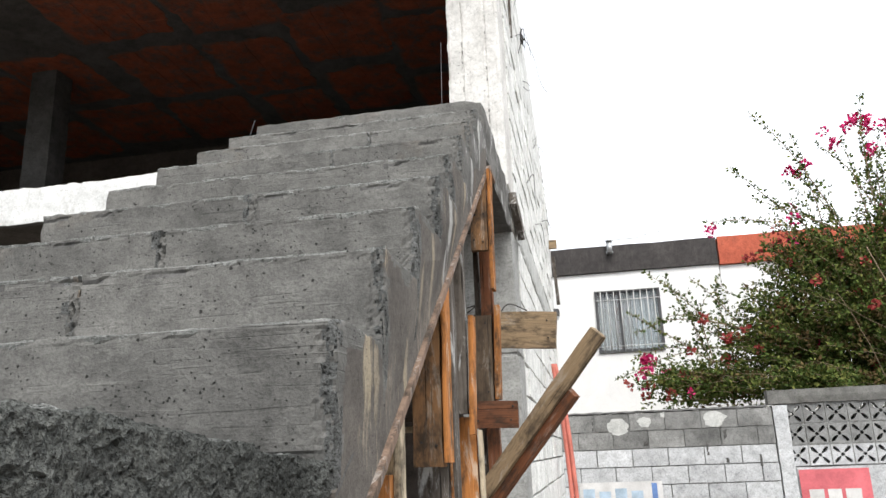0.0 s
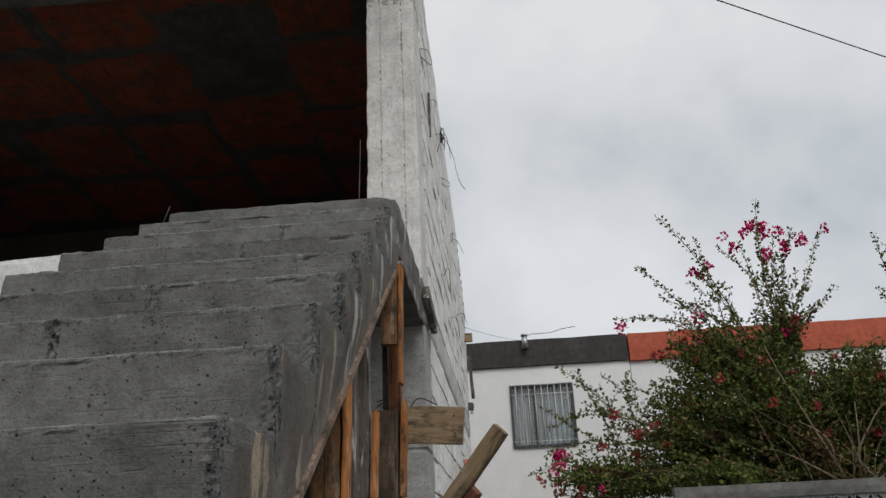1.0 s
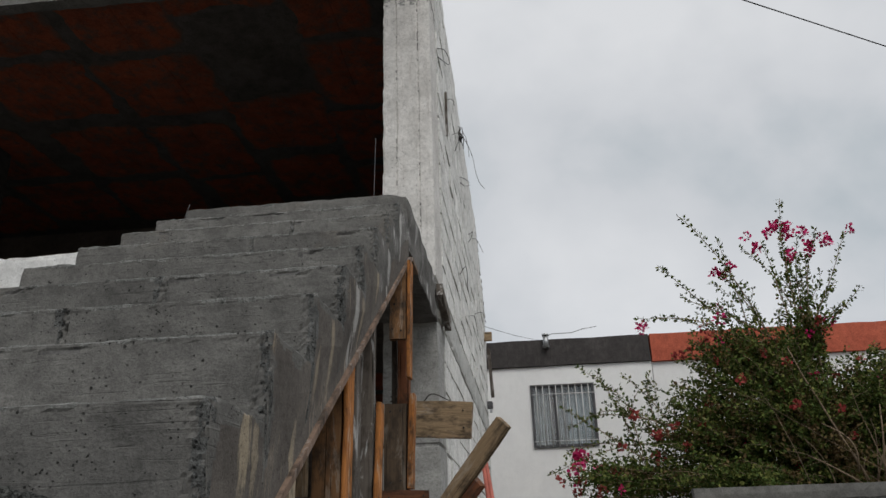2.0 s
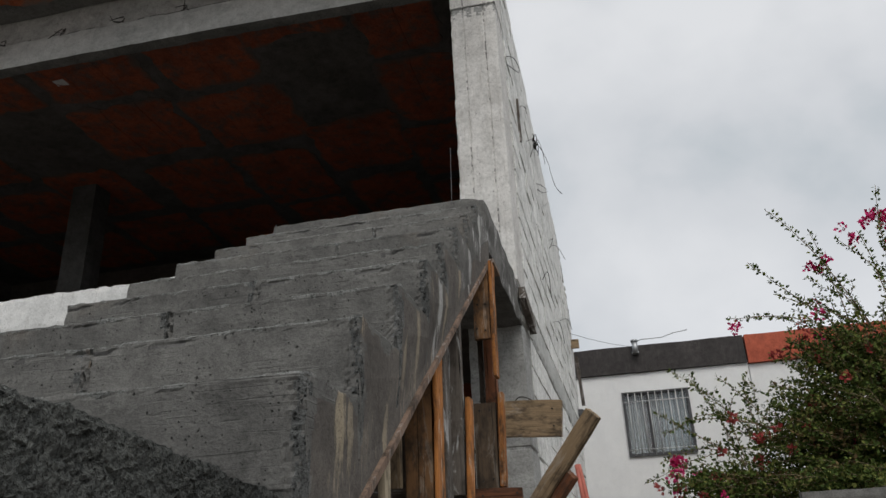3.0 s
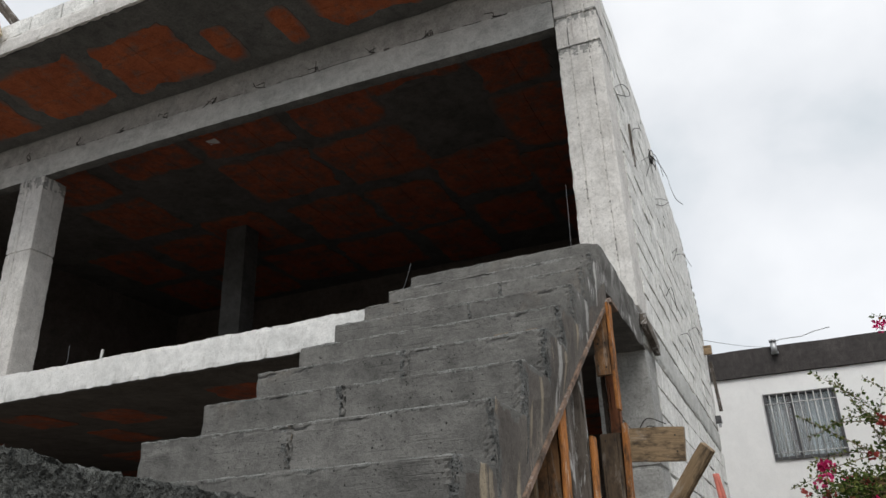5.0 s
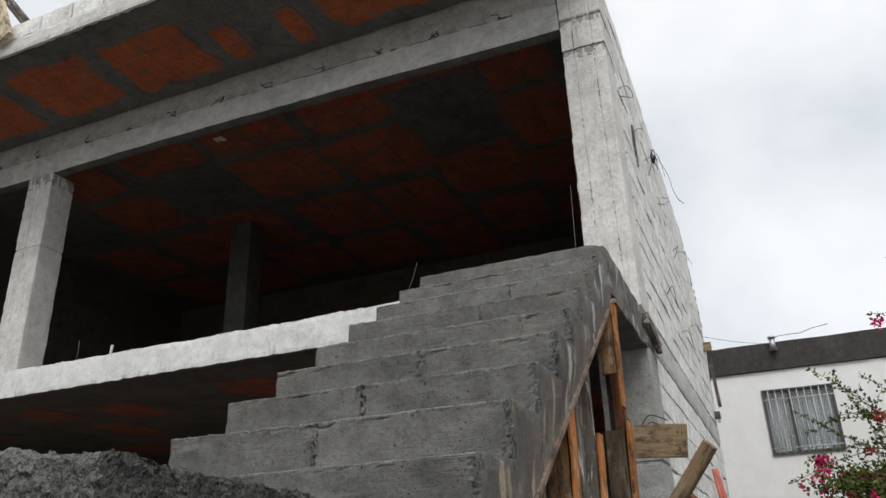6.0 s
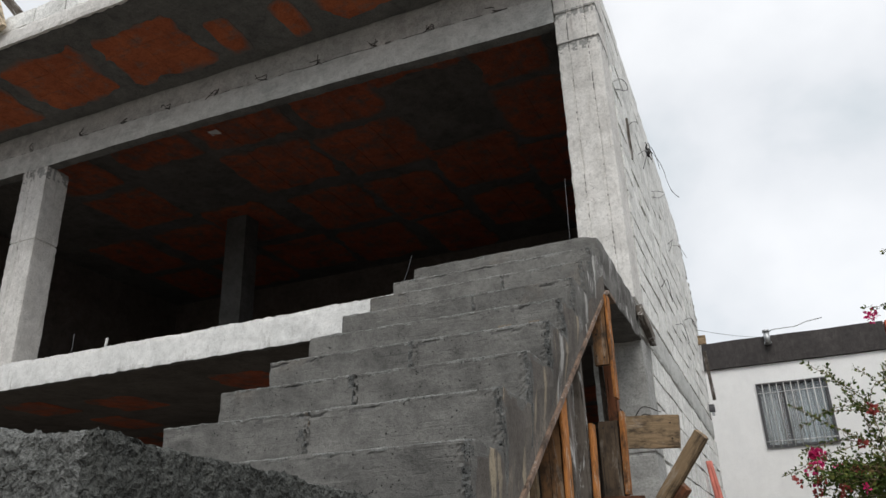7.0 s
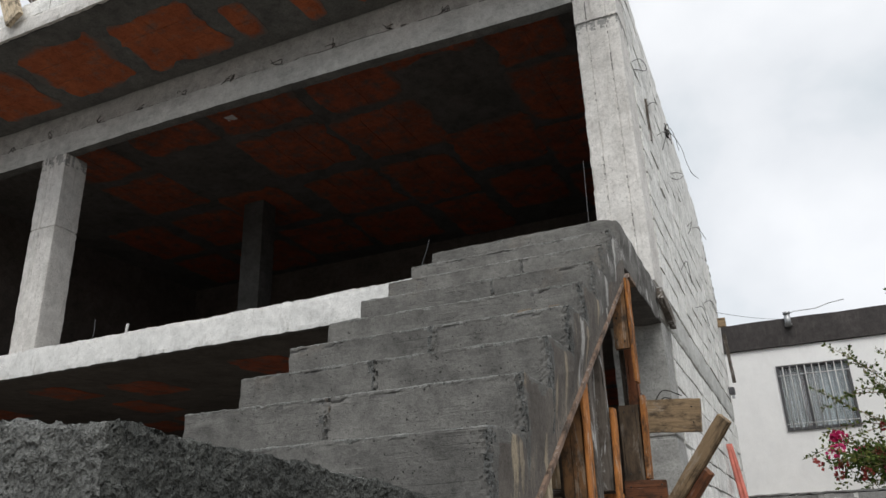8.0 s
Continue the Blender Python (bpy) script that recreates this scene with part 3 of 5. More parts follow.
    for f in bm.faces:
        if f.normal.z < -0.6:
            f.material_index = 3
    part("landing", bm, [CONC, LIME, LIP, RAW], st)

    # solid foot of the flight
    def lumps(q, inward):
        d = noise.noise_vector(q * 30) * 0.003 + noise.noise_vector(q * 75) * 0.004 + noise.noise_vector(q * 150) * 0.0055
        if inward.z < 0:
            d.z += 0.006 * noise.noise(q * 7) + 0.005 * noise.noise(q * 25)
        # the top dips towards the flight and rises away from the open side
        if q.z > 1.4:
            crest = 0.006 - 0.032 * (q.y - 0.05) - 0.03 * (q.y - 0.05) ** 2 - 0.10 * q.x - 0.022 * q.x ** 2
            d.z += crest * (q.z - 1.4) / 0.3
        if abs(inward.x) + abs(inward.y) + abs(inward.z) >= 2:
            d += inward * 0.008 * (0.4 + max(0, noise.noise(q * 13)))
        return d

    zs = cuts(0, 1.4, 0.14) + cuts(1.4, 1.70, 0.006)[1:]
    bm = lattice(bmesh.new(), cuts(-1.5, -0.4, 0.05) + cuts(-0.4, 0.016, 0.006)[1:], cuts(0.05, 1.2, 0.006), zs, lumps)
    # shade of the open side is put into its colour
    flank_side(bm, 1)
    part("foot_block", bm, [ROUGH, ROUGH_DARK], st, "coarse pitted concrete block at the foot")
    return st


staircase()


def ply_sheet():
    """The form sheet still under the flight, its edge showing."""
    ya, yb = 1.22, step_y(10) + 0.26
    bm = bmesh.new()
    n = 24
    rows = []
    for i in range(n + 1):
        y = ya + (yb - ya) * i / n
        z = soffit_z(min(y, step_y(10) + 0.03)) - 0.004
        w = 0.004 * noise.noise(Vector((1.3, y * 4, 0)))
        rows.append([bm.verts.new((x, y, z + h + w)) for x, h in ((-SW, -0.003), (0.014 + edge_x(y), -0.003), (0.014 + edge_x(y), 0.017), (-SW, 0.017))])
    for a, b in zip(rows, rows[1:]):
        for s in range(4):
            bm.faces.new((a[s], a[(s + 1) % 4], b[(s + 1) % 4], b[s]))
    bm.faces.new(rows[0][::-1])
    bm.faces.new(rows[-1])
    bmesh.ops.recalc_face_normals(bm, faces=bm.faces)
    solid("formwork_sheet", bm, PLY, "cement-stained plywood sheet under the sloping stair soffit", "formwork")


ply_sheet()


# ---- building: columns, beams, slabs ----
def column(name, x0, x1, y0, y1, z0, z1, material, label, grooves=(), lines=(), seed=0.0, crumbs=()):
    """A cast column; grooves: heights of pour joints, lines: upright board joints on its front."""
    base = worn(0.003, 0.006, 7.0, seed)

    def move(q, inward):
        d = base(q, inward)
        for g in grooves:
            if abs(q.z - g) < 0.012:
                d += inward * (0.010 + 0.010 * noise.noise(q * 40))
        for x in lines:
            if inward.y > 0 and abs(q.x - x) < 0.006:
                d.y += 0.006 + 0.010 * noise.noise(q * 40)
        return d

    gz = [g + e for g in grooves for e in (-0.014, -0.007, 0, 0.007, 0.014)]
    gx = [x + e for x in lines for e in (-0.009, -0.004, 0.004, 0.009)]
    cz = [a + (b - a) * i / 12 for a, b in crumbs for i in range(13)]
    bm = lattice(bmesh.new(), cuts(x0, x1, 0.018 if crumbs else 0.05, gx), cuts(y0, y1, 0.03 if crumbs else 0.06), cuts(z0, z1, 0.02 if crumbs else 0.05, gz + cz), move)
    for f in bm.faces:
        c = f.calc_center_median()
        if any(a < c.z < b and noise.noise(Vector((c.x * 45, c.y * 45, c.z * 9))) + 0.5 * noise.noise(Vector((c.x * 90, c.y * 90, c.z * 60))) > 0.02 + 0.55 * (b - 0.02 - c.z) / (b - a) - 0.25 for a, b in crumbs):
            f.material_index = 1
        elif c.y < y0 + 0.02 and any(abs(c.x - x) < 0.005 and noise.noise(Vector((x * 9, 3, c.z * 5))) + 0.9 * noise.noise(Vector((c.x * 60, 5, c.z * 38))) > 0.26 for x in lines):
            f.material_index = 2
    return solid(name, bm, [material, MORTAR, SLAB], label, "column", "concrete columns")


column("concrete_column", -0.383, -0.035, FRONT - 0.008, 4.97, 3.256, 6.50, PALE, "pale cast concrete corner column with board marks", (5.49, 5.80), (-0.285, -0.13), 1, ((5.40, 5.51), (5.74, 5.83)))
column("concrete_column", -6.54, -6.165, FRONT + 0.006, 4.90, 3.57, 5.835, PALE, "pale concrete column standing on the white floor edge", (4.95,), (-6.40,), 2, ((5.68, 5.84),))
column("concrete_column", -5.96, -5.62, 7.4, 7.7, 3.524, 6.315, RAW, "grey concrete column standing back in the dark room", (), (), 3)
column("concrete_column", -0.383, -0.035, FRONT, 4.97, 0, 2.976, MORTAR, "grey concrete corner column under the landing", (2.2,), (), 4)


def shaded_soffit(bm, slot):
    """Undersides get the dark rib concrete: their shade is put into the colour."""
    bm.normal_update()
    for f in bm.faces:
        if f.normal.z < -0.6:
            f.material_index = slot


def beam_sag(x):
    """The beam drops a little towards the corner column."""
    return -0.082 * max(0.0, (x + 4.0) / 3.6) + 0.004 * math.sin(x * 2.1)


def front_beams():
    base = worn(0.004, 0.007, 6.0, 3)

    def move(q, inward):
        d = base(q, inward)
        if inward.y > 0 and abs(q.z - 6.085) < 0.008:
            d.y += 0.022 * max(0.0, noise.noise(Vector((q.x * 1.7, 4, 0))) + 0.7 * noise.noise(Vector((q.x * 9, 2, q.z * 9))) + 0.1)
        if inward.y > 0 and q.z > 6.09:
            d.y += 0.005
        d.z += beam_sag(q.x) * (6.49 - q.z) / 0.665
        return d

    bm = lattice(bmesh.new(), cuts(-9.2, -0.387, 0.03), cuts(FRONT, 4.72, 0.06), cuts(5.825, 6.49, 0.06, [6.07, 6.082, 6.089, 6.10]), move)
    # lower strip lighter; the slab's shade above it is in the colour
    for f in bm.faces:
        c = f.calc_center_median()
        up = c.z - beam_sag(c.x) * (6.49 - c.z) / 0.665
        if up < 6.082:
            f.material_index = 2
        elif up < 6.09 and c.y < FRONT + 0.04 and noise.noise(Vector((c.x * 2.3, 7, 0))) + 0.8 * noise.noise(Vector((c.x * 11, 4, 0))) > (-0.25 if c.x > -3.2 else 0.15):
            f.material_index = 3
    shaded_soffit(bm, 1)
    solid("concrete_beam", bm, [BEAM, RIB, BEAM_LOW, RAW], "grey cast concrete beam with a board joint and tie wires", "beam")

    def lower(q, inward):
        d = worn(0.004, 0.009, 14.0, 6)(q, inward)
        if inward.z < 0:
            d.z += 0.012 * noise.noise(Vector((q.x * 3, 1, q.y * 4))) + 0.004 * noise.noise(Vector((q.x * 23, 6, q.y * 4)))
        elif inward.z > 0:
            d.z += 0.007 * noise.noise(Vector((q.x * 15, 8, q.y * 4)))
        return d

    bm = lattice(bmesh.new(), cuts(-9.2, -0.04, 0.025), cuts(FRONT + 0.002, 4.67, 0.035), cuts(3.32, 3.595, 0.04), lower)
    shaded_soffit(bm, 1)
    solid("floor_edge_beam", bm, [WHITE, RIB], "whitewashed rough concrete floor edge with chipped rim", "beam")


front_beams()


def clay_ceiling(name, x0, x1, y0, y1, z, thick, bays, rows, label, seed, part_bays=1.0, block=None, own={}):
    """A concrete slab whose underside shows clay filler blocks between ribs, all in one mesh."""
    rnd = random.Random(seed)
    bm = rough_box((x0, y0, z), (x1, y1, z + thick), 0.3, 0.003, 0.01, 4.0, seed)
    wash = bm.verts.layers.float.new("wash")
    for bay in bays:
        shift = rnd.uniform(-0.25, 0.25) if len(rows) > 1 else 0.0
        for c, d in rows if block or len(rows) > 1 else own.get(bay[0], rows):
            c, d = max(y0 + 0.1, c + shift), min(y1 - 0.1, d + shift)
            if rnd.random() > part_bays:
                continue
            a, b = bay
            if len(rows) > 1:
                a, b, d = a + rnd.uniform(-0.10, 0.12), b + rnd.uniform(-0.16, 0.10), d + rnd.uniform(-0.15, 0.08)
            # one clay field: ragged rim where cement ran over it, hairline joints between blocks
            nx, ny = max(1, round((b - a) / 0.42)), max(1, round((d - c) / 0.27))
            jx = [a + (b - a) * i / nx + rnd.uniform(-0.05, 0.05) for i in range(1, nx)]
            jy = [c + (d - c) * i / ny + rnd.uniform(-0.03, 0.03) for i in range(1, ny)]
            s0 = rnd.uniform(0, 50)

            def ragged(q, inward, s0=s0, jx=jx, jy=jy, rag=min(1.0, (b - a) / 0.7), box=(a, b, c, d)):
                w = noise.noise_vector(Vector((q.x * 2.6, q.y * 2.6, s0))) * 0.10 + noise.noise_vector(Vector((q.x * 8, q.y * 8, s0))) * 0.06
                side = abs(inward.x) + abs(inward.y)
                near = max(0.0, 1 - min(q.x - box[0], box[1] - q.x, q.y - box[2], box[3] - q.y) / 0.16)
                e = Vector((w.x, w.y, 0)) * rag * near + Vector((inward.x, inward.y, 0)) * (0.05 * rag if side > 1 else 0.0)
                if inward.z > 0 and not side:
                    e.z -= 0.003 * noise.noise(Vector((q.x * 4, q.y * 4, s0)))
                    if any(abs(q.x - j) < 0.004 for j in jx) or any(abs(q.y - j) < 0.004 for j in jy):
                        e.z += 0.006
                if inward.z > 0 and side:
                    e.z += 0.005
                return e

            h = 0.006 + 0.006 * rnd.random()
            done = len(bm.verts)
            lattice(bm, cuts(a, b, 0.055, [j + e for j in jx for e in (-0.005, 0, 0.005)]), cuts(c, d, 0.055, [j + e for j in jy for e in (-0.005, 0, 0.005)]), [z - h, z + 0.02], ragged, 1)
            # cement wash creeping in from the rim
            bm.verts.ensure_lookup_table()
            for v in bm.verts[done:]:
                inside = min(v.co.x - a, b - v.co.x, v.co.y - c, d - v.co.y)
                inside += 0.08 * noise.noise(Vector((v.co.x * 4, v.co.y * 4, s0)))
                v[wash] = 1.0 if v.co.z > z else min(1.0, max(0.0, 0.62 - inside / 0.11))
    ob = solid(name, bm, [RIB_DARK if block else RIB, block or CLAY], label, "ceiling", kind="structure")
    return ob


def bays_between(x0, x1, pitch, rib):
    out, x = [], x0
    while x + pitch <= x1:
        w = pitch * (0.78 + 0.4 * abs(math.sin(x * 3.7)))
        out.append((x, x + w - rib * (0.7 + 0.9 * abs(math.sin(x * 5.3)))))
        x += w
    return out


CANT = [(-8.9, -8.2), (-8.0, -7.15), (-6.95, -6.08), (-5.88, -4.90), (-4.72, -3.72), (-3.56, -3.29), (-2.86, -2.62), (-2.42, -1.45), (-1.25, -0.5)]
SHORT = {-3.56: [(3.90, 4.43)], -2.86: [(3.93, 4.45)], -5.88: [(3.60, 4.40)]}
clay_ceiling("ceiling_balcony", -9.2, -0.05, 3.39, FRONT - 0.004, 6.325, 0.17, CANT, [(3.66, 4.42)], "concrete balcony underside with red clay filler blocks", 11, own=SHORT)
clay_ceiling("ceiling_upper", -9.2, -0.40, 4.675, 10.1, 6.30, 0.2, [(-8.58, -7.52), (-7.38, -6.32), (-6.18, -5.07), (-4.93, -3.77), (-3.68, -2.64), (-2.56, -1.54), (-1.47, -0.72)], [(4.98, 5.76), (5.88, 7.0), (7.14, 8.38), (8.5, 9.78)], "dark concrete ceiling with cement-washed red clay blocks", 23, 0.85, CLAY_WASHED_SHADED)
clay_ceiling("ceiling_lower", -9.2, -0.40, 4.668, 10.1, 3.33, 0.17, bays_between(-9.0, -0.5, 0.97, 0.16), [(5.35, 6.1), (6.35, 7.2), (7.5, 8.4), (8.66, 9.8)], "concrete ground storey ceiling with red clay blocks", 37, 0.6, CLAY_WASHED_SHADED)
solid("floor_upper", rough_box((-9.2, 4.673, 3.30 + 0.203), (-0.20, 10.1, 3.53), 0.5), SLAB, "bare grey concrete upper floor slab", "floor", kind="structure")
solid("floor_lower", rough_box((-9.2, 4.3, -0.02), (-0.40, 10.1, 0.04), 0.5), EARTH, "dusty concrete ground storey floor", "floor", kind="structure")
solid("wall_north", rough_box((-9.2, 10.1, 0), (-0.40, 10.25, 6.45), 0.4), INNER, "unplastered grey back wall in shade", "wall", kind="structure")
# added wall, hidden from view, that keeps stray light out of the rooms
solid("wall_inner", rough_box((-0.44, 4.98, 0), (-0.403, 10.1, 6.298), 0.4, 0.001, 0.002), INNER, "unseen inner wall added to stop light leaking in", "wall", kind="structure")
# unseen wall, added to shut daylight out of the west side
solid("wall_west", rough_box((-9.4, 3.39, 0), (-9.203, 10.25, 6.5), 0.4), INNER, "unseen side wall added to keep the rooms dark", "wall", kind="structure")


def fascia():
    """Pale rim of the balcony slab and one course of white blocks on it."""
    bm = rough_box((-9.2, 3.345, 6.318), (-0.05, 3.387, 6.50), 0.05, 0.004, 0.014, 9, 5)
    solid("balcony_beam", bm, PALE, "pale concrete rim along the balcony slab edge", "beam")
    wall = thing("parapet", "low parapet of white-washed blocks on the slab edge", "parapet", at=(-5, 3.4, 6.5))
    for i in range(22):
        bm = rough_box((0.004, 0, 0), (0.394, 0.14, 0.19), 0.1, 0.003, 0.008, 9, i)
        part_ob = part("concrete_block", bm, BLOCKW, wall)
        part_ob.location = Vector((-9.1 + 0.40 * i, 3.36 + 0.004 * (i % 3), 6.504)) - wall.location


fascia()


# ---- the painted block side wall ----
def wall_x(y, z=0.0):
    """The outer face, leaning in a little towards its far top."""
    return -0.033 - 0.0025 * (y - FRONT) - 0.095 * max(0.0, (y - 5.0) / 5.6) * max(0.0, (z - 4.6) / 1.7)


def wall_end(z):
    """How far each course runs; the end was left uneven."""
    return 10.12 + 0.075 * z + 0.07 * math.sin(z * 9.1)


def block_mesh(name, lx, ly, lz, material, seed):
    """One hollow block seen from outside: face, bevelled rim."""
    bm = rough_box((-lx / 2, -ly / 2, -lz / 2), (lx / 2, ly / 2, lz / 2), 0.2, 0.003, 0.006, 11, seed)
    return mesh_of(name, bm, material)


def side_wall():
    y0 = 4.975
    courses = [3.26 + 0.2 * i for i in range(15)] + [2.98 - 0.2 * (i + 1) for i in range(8)]
    bm = bmesh.new()
    for z in courses + [2.98, 0.0]:
        h = 1.375 if z == 0 else 0.275 if z == 2.98 else 0.198
        lattice(bm, [-0.14, -0.032], cuts(y0, wall_end(z + 0.1) - 0.01, 0.8), [z, z + h], lambda q, inward: Vector((wall_x(q.y, q.z), 0, 0)))
    wall = tagged(new("wall_east", mesh_of("wall_east", bm, MORTAR)), "whitewashed concrete block side wall with open joints", "wall", kind="structure")
    meshes = [block_mesh("concrete_block", 0.05, 0.393, 0.188, BLOCKW, 31 + i) for i in range(6)]
    rnd = random.Random(4)
    for n, z in enumerate(courses):
        for j in range(-1, 15):
            a = max(y0, y0 + 0.40 * j + (0.2 if n % 2 else 0.0))
            b = min(y0 + 0.40 * (j + 1) + (0.2 if n % 2 else 0.0), wall_end(z + 0.1))
            if b - a < 0.08:
                continue
            ob = new("concrete_block", meshes[rnd.randrange(6)])
            ob.parent = wall
            ob.location = (wall_x((a + b) / 2, z + 0.1) - 0.022 + rnd.uniform(-0.004, 0.006), (a + b) / 2, z + 0.1 + rnd.uniform(-0.003, 0.003))
            ob.rotation_euler = (rnd.uniform(-0.006, 0.006), 0, rnd.uniform(-0.012, 0.012))
            ob.scale = (1, (b - a) / 0.4, 1)
    # courses nearer the ground, joined
    bm = bmesh.new()
    for n in range(7):
        for j in range(14):
            y, z = y0 + 0.4 * j + (0.2 if n % 2 else 0), 1.38 - 0.2 * (n + 1)
            if z >= 0:
                plain_box((wall_x(y) - 0.05, y + 0.006, z + 0.006), (wall_x(y) + 0.003, y + 0.394, z + 0.194), bm)
    tagged(part("lower_courses", bm, BLOCKW, wall), kind="stuff")

    def skew(q, inward):
        d = worn(0.008, 0.022, 7.0, 9)(q, inward)
        d.x += wall_x(q.y) - wall_x(FRONT)
        return d

    bm = lattice(bmesh.new(), [-0.30, -0.12, -0.027], cuts(4.605, 10.25, 0.07), cuts(3.0, 3.25, 0.04), skew)
    solid("ring_beam", bm, BEAM_LOW, "grey concrete ring beam running along the block wall", "beam")


side_wall()

# ---- shoring timber ----
SH = "stair shoring timber"


def shoring():
    # uprights, each standing on the ground, on its fellow or nailed to it
    board("timber_post", (-0.075, 2.20, 1.61), (-0.070, 2.20, 2.15), 0.085, 0.05, WOOD_AMBER, "short amber sawn timber nailed beneath the soffit", group=SH, nails=4, seed=1)
    board("timber_post", (-0.024, 2.21, 1.62), (-0.018, 2.21, 2.16), 0.016, 0.08, WOOD_NEW, "orange pine edge strip nailed to a short timber", group=SH, seed=41)
    board("timber_post", (-0.024, 2.31, 0.0), (-0.020, 2.31, 2.22), 0.014, 0.07, WOOD_GREY, "thin grey lath standing behind a post", group=SH, seed=42)
    board("timber_post", (-0.085, 2.29, 0.0), (-0.085, 2.29, 2.19), 0.09, 0.045, WOOD_GREY, "grey cement-stained timber post under the stairs", group=SH, seed=2)
    board("timber_post", (-0.058, 2.60, 1.765), (-0.052, 2.60, 2.41), 0.062, 0.045, WOOD_GREY, "grey cement-stained timber strut under the soffit", group=SH, seed=3)
    board("timber_post", (-0.016, 2.61, 1.70), (-0.005, 2.61, 2.09), 0.020, 0.06, WOOD_NEW, "split orange pine strip beside a strut", group=SH, seed=43)
    board("timber_post", (-0.065, 2.70, 0.0), (-0.065, 2.70, 1.762), 0.095, 0.045, WOOD_NEW, "orange pine post under the stairs", group=SH, nails=2, seed=4)
    board("timber_post", (-0.008, 2.71, 0.0), (-0.008, 2.71, 1.72), 0.014, 0.05, WOOD_PALE, "pale lath standing beside a pine post", group=SH, seed=44)
    board("timber_post", (-0.045, 3.20, 2.467), (-0.039, 3.20, 2.80), 0.074, 0.035, WOOD_AMBER, "short amber timber cleat at the top of a post", group=SH, nails=6, seed=5)
    board("timber_post", (0.000, 3.22, 2.30), (0.012, 3.22, 2.83), 0.018, 0.08, WOOD_NEW, "narrow orange pine strip on edge", group=SH, seed=6)
    board("timber_post", (-0.050, 3.36, 0.0), (-0.043, 3.36, 2.90), 0.055, 0.06, WOOD_RED, "reddish brown timber post under the landing", group=SH, seed=7)
    board("timber_post", (-0.095, 3.38, 0.0), (-0.090, 3.38, 2.90), 0.026, 0.04, WOOD_GREY, "grey stained lath beside a reddish post", group=SH, seed=45)
    board("timber_post", (-0.075, 3.30, 1.846), (-0.067, 3.30, 2.21), 0.098, 0.04, WOOD_DARK, "dark soiled board fixed to a post", group=SH, nails=4, seed=8)
    board("timber_post", (-0.012, 3.305, 1.855), (0.000, 3.305, 2.25), 0.026, 0.07, WOOD_NEW, "orange pine strip on edge beside a post", group=SH, seed=9)
    board("timber_post", (-0.085, 3.50, 0.0), (-0.085, 3.50, 1.86), 0.085, 0.05, WOOD_RED, "reddish brown post below the cross boards", group=SH, seed=10)
    board("timber_post", (-0.085, 1.75, 0.0), (-0.085, 1.75, 1.605), 0.045, 0.05, WOOD_NEW, "orange pine prop under the lower soffit", group=SH, seed=11)
    board("timber_post", (-0.055, 1.78, 1.0), (-0.055, 1.78, 1.87), 0.020, 0.05, WOOD_PALE, "pale thin timber prop under the soffit", group=SH, seed=12)
    board("timber_brace", (-0.40, 2.25, 1.755), (-0.115, 2.25, 1.750), 0.032, 0.03, WOOD_GREY, "grey batten nailed across the posts", face=(0, -1, 0), group=SH, seed=13)
    board("timber_brace", (-0.40, 2.26, 1.715), (-0.115, 2.26, 1.712), 0.020, 0.03, WOOD_PALE, "pale batten nailed across the posts", face=(0, -1, 0), group=SH, seed=46)
    board("timber_brace", (-0.12, 3.66, 2.205), (0.233, 3.595, 2.170), 0.172, 0.03, WOOD_OLD, "wide brown board nailed across a post", group=SH, nails=4, seed=14)
    board("timber_brace", (-0.125, 3.25, 1.795), (0.072, 3.25, 1.790), 0.112, 0.028, WOOD_RED, "short reddish brown board across the posts", group=SH, nails=4, seed=15)
    # the leaning pair of braces
    tip = Vector((0.410, 2.755, 2.03))
    d = (Vector((-0.010, 3.0, 1.545)) - tip).normalized()
    foot = tip + d * (2.01 / -d.z)
    board("timber_brace", foot, tip, 0.062, 0.035, WOOD_OLD, "weathered diagonal brace leaning out from the shoring", face=(-0.2, -1, 0.3), group=SH, nails=2, seed=16)
    tip2 = Vector((0.300, 2.85, 1.845))
    board("timber_brace", tip2 + d * (1.83 / -d.z), tip2, 0.062, 0.04, WOOD_RED, "reddish diagonal brace beneath another brace", face=(-0.2, -1, 0.3), group=SH, seed=17)
    # dark depth under the flight
    for i, (x, y) in enumerate(((-0.95, 2.3), (-0.95, 2.9), (-0.5, 3.3), (-0.95, 3.3), (-0.4, 2.6))):
        board("timber_post", (x, y, 0), (x, y, soffit_z(min(y, 3.3)) - 0.012), 0.09, 0.05, WOOD_OLD, "brown timber post standing in the shade under the stairs", group=SH, seed=20 + i)
    board("wood_offcut", (-0.006, 4.50, 3.13), (-0.006, 4.96, 3.02), 0.085, 0.045, WOOD_GREY, "weathered wood offcut stuck on the slab band", face=(1, 0, 0), category="wood offcut", seed=18)
    board("wood_offcut", (-0.10, 10.06, 4.30), (0.06, 10.06, 4.30), 0.12, 0.06, WOOD_OLD, "wooden peg jutting from the block wall", category="wood offcut", seed=19)
    board("wood_offcut", (-0.02, 5.50, 5.21), (-0.02, 5.51, 4.80), 0.03, 0.02, WOOD_GREY, "grey batten hanging on the block wall", face=(1, 0, 0), category="wood offcut", seed=21)


shoring()

# ---- neighbouring houses ----
HY = 13.5


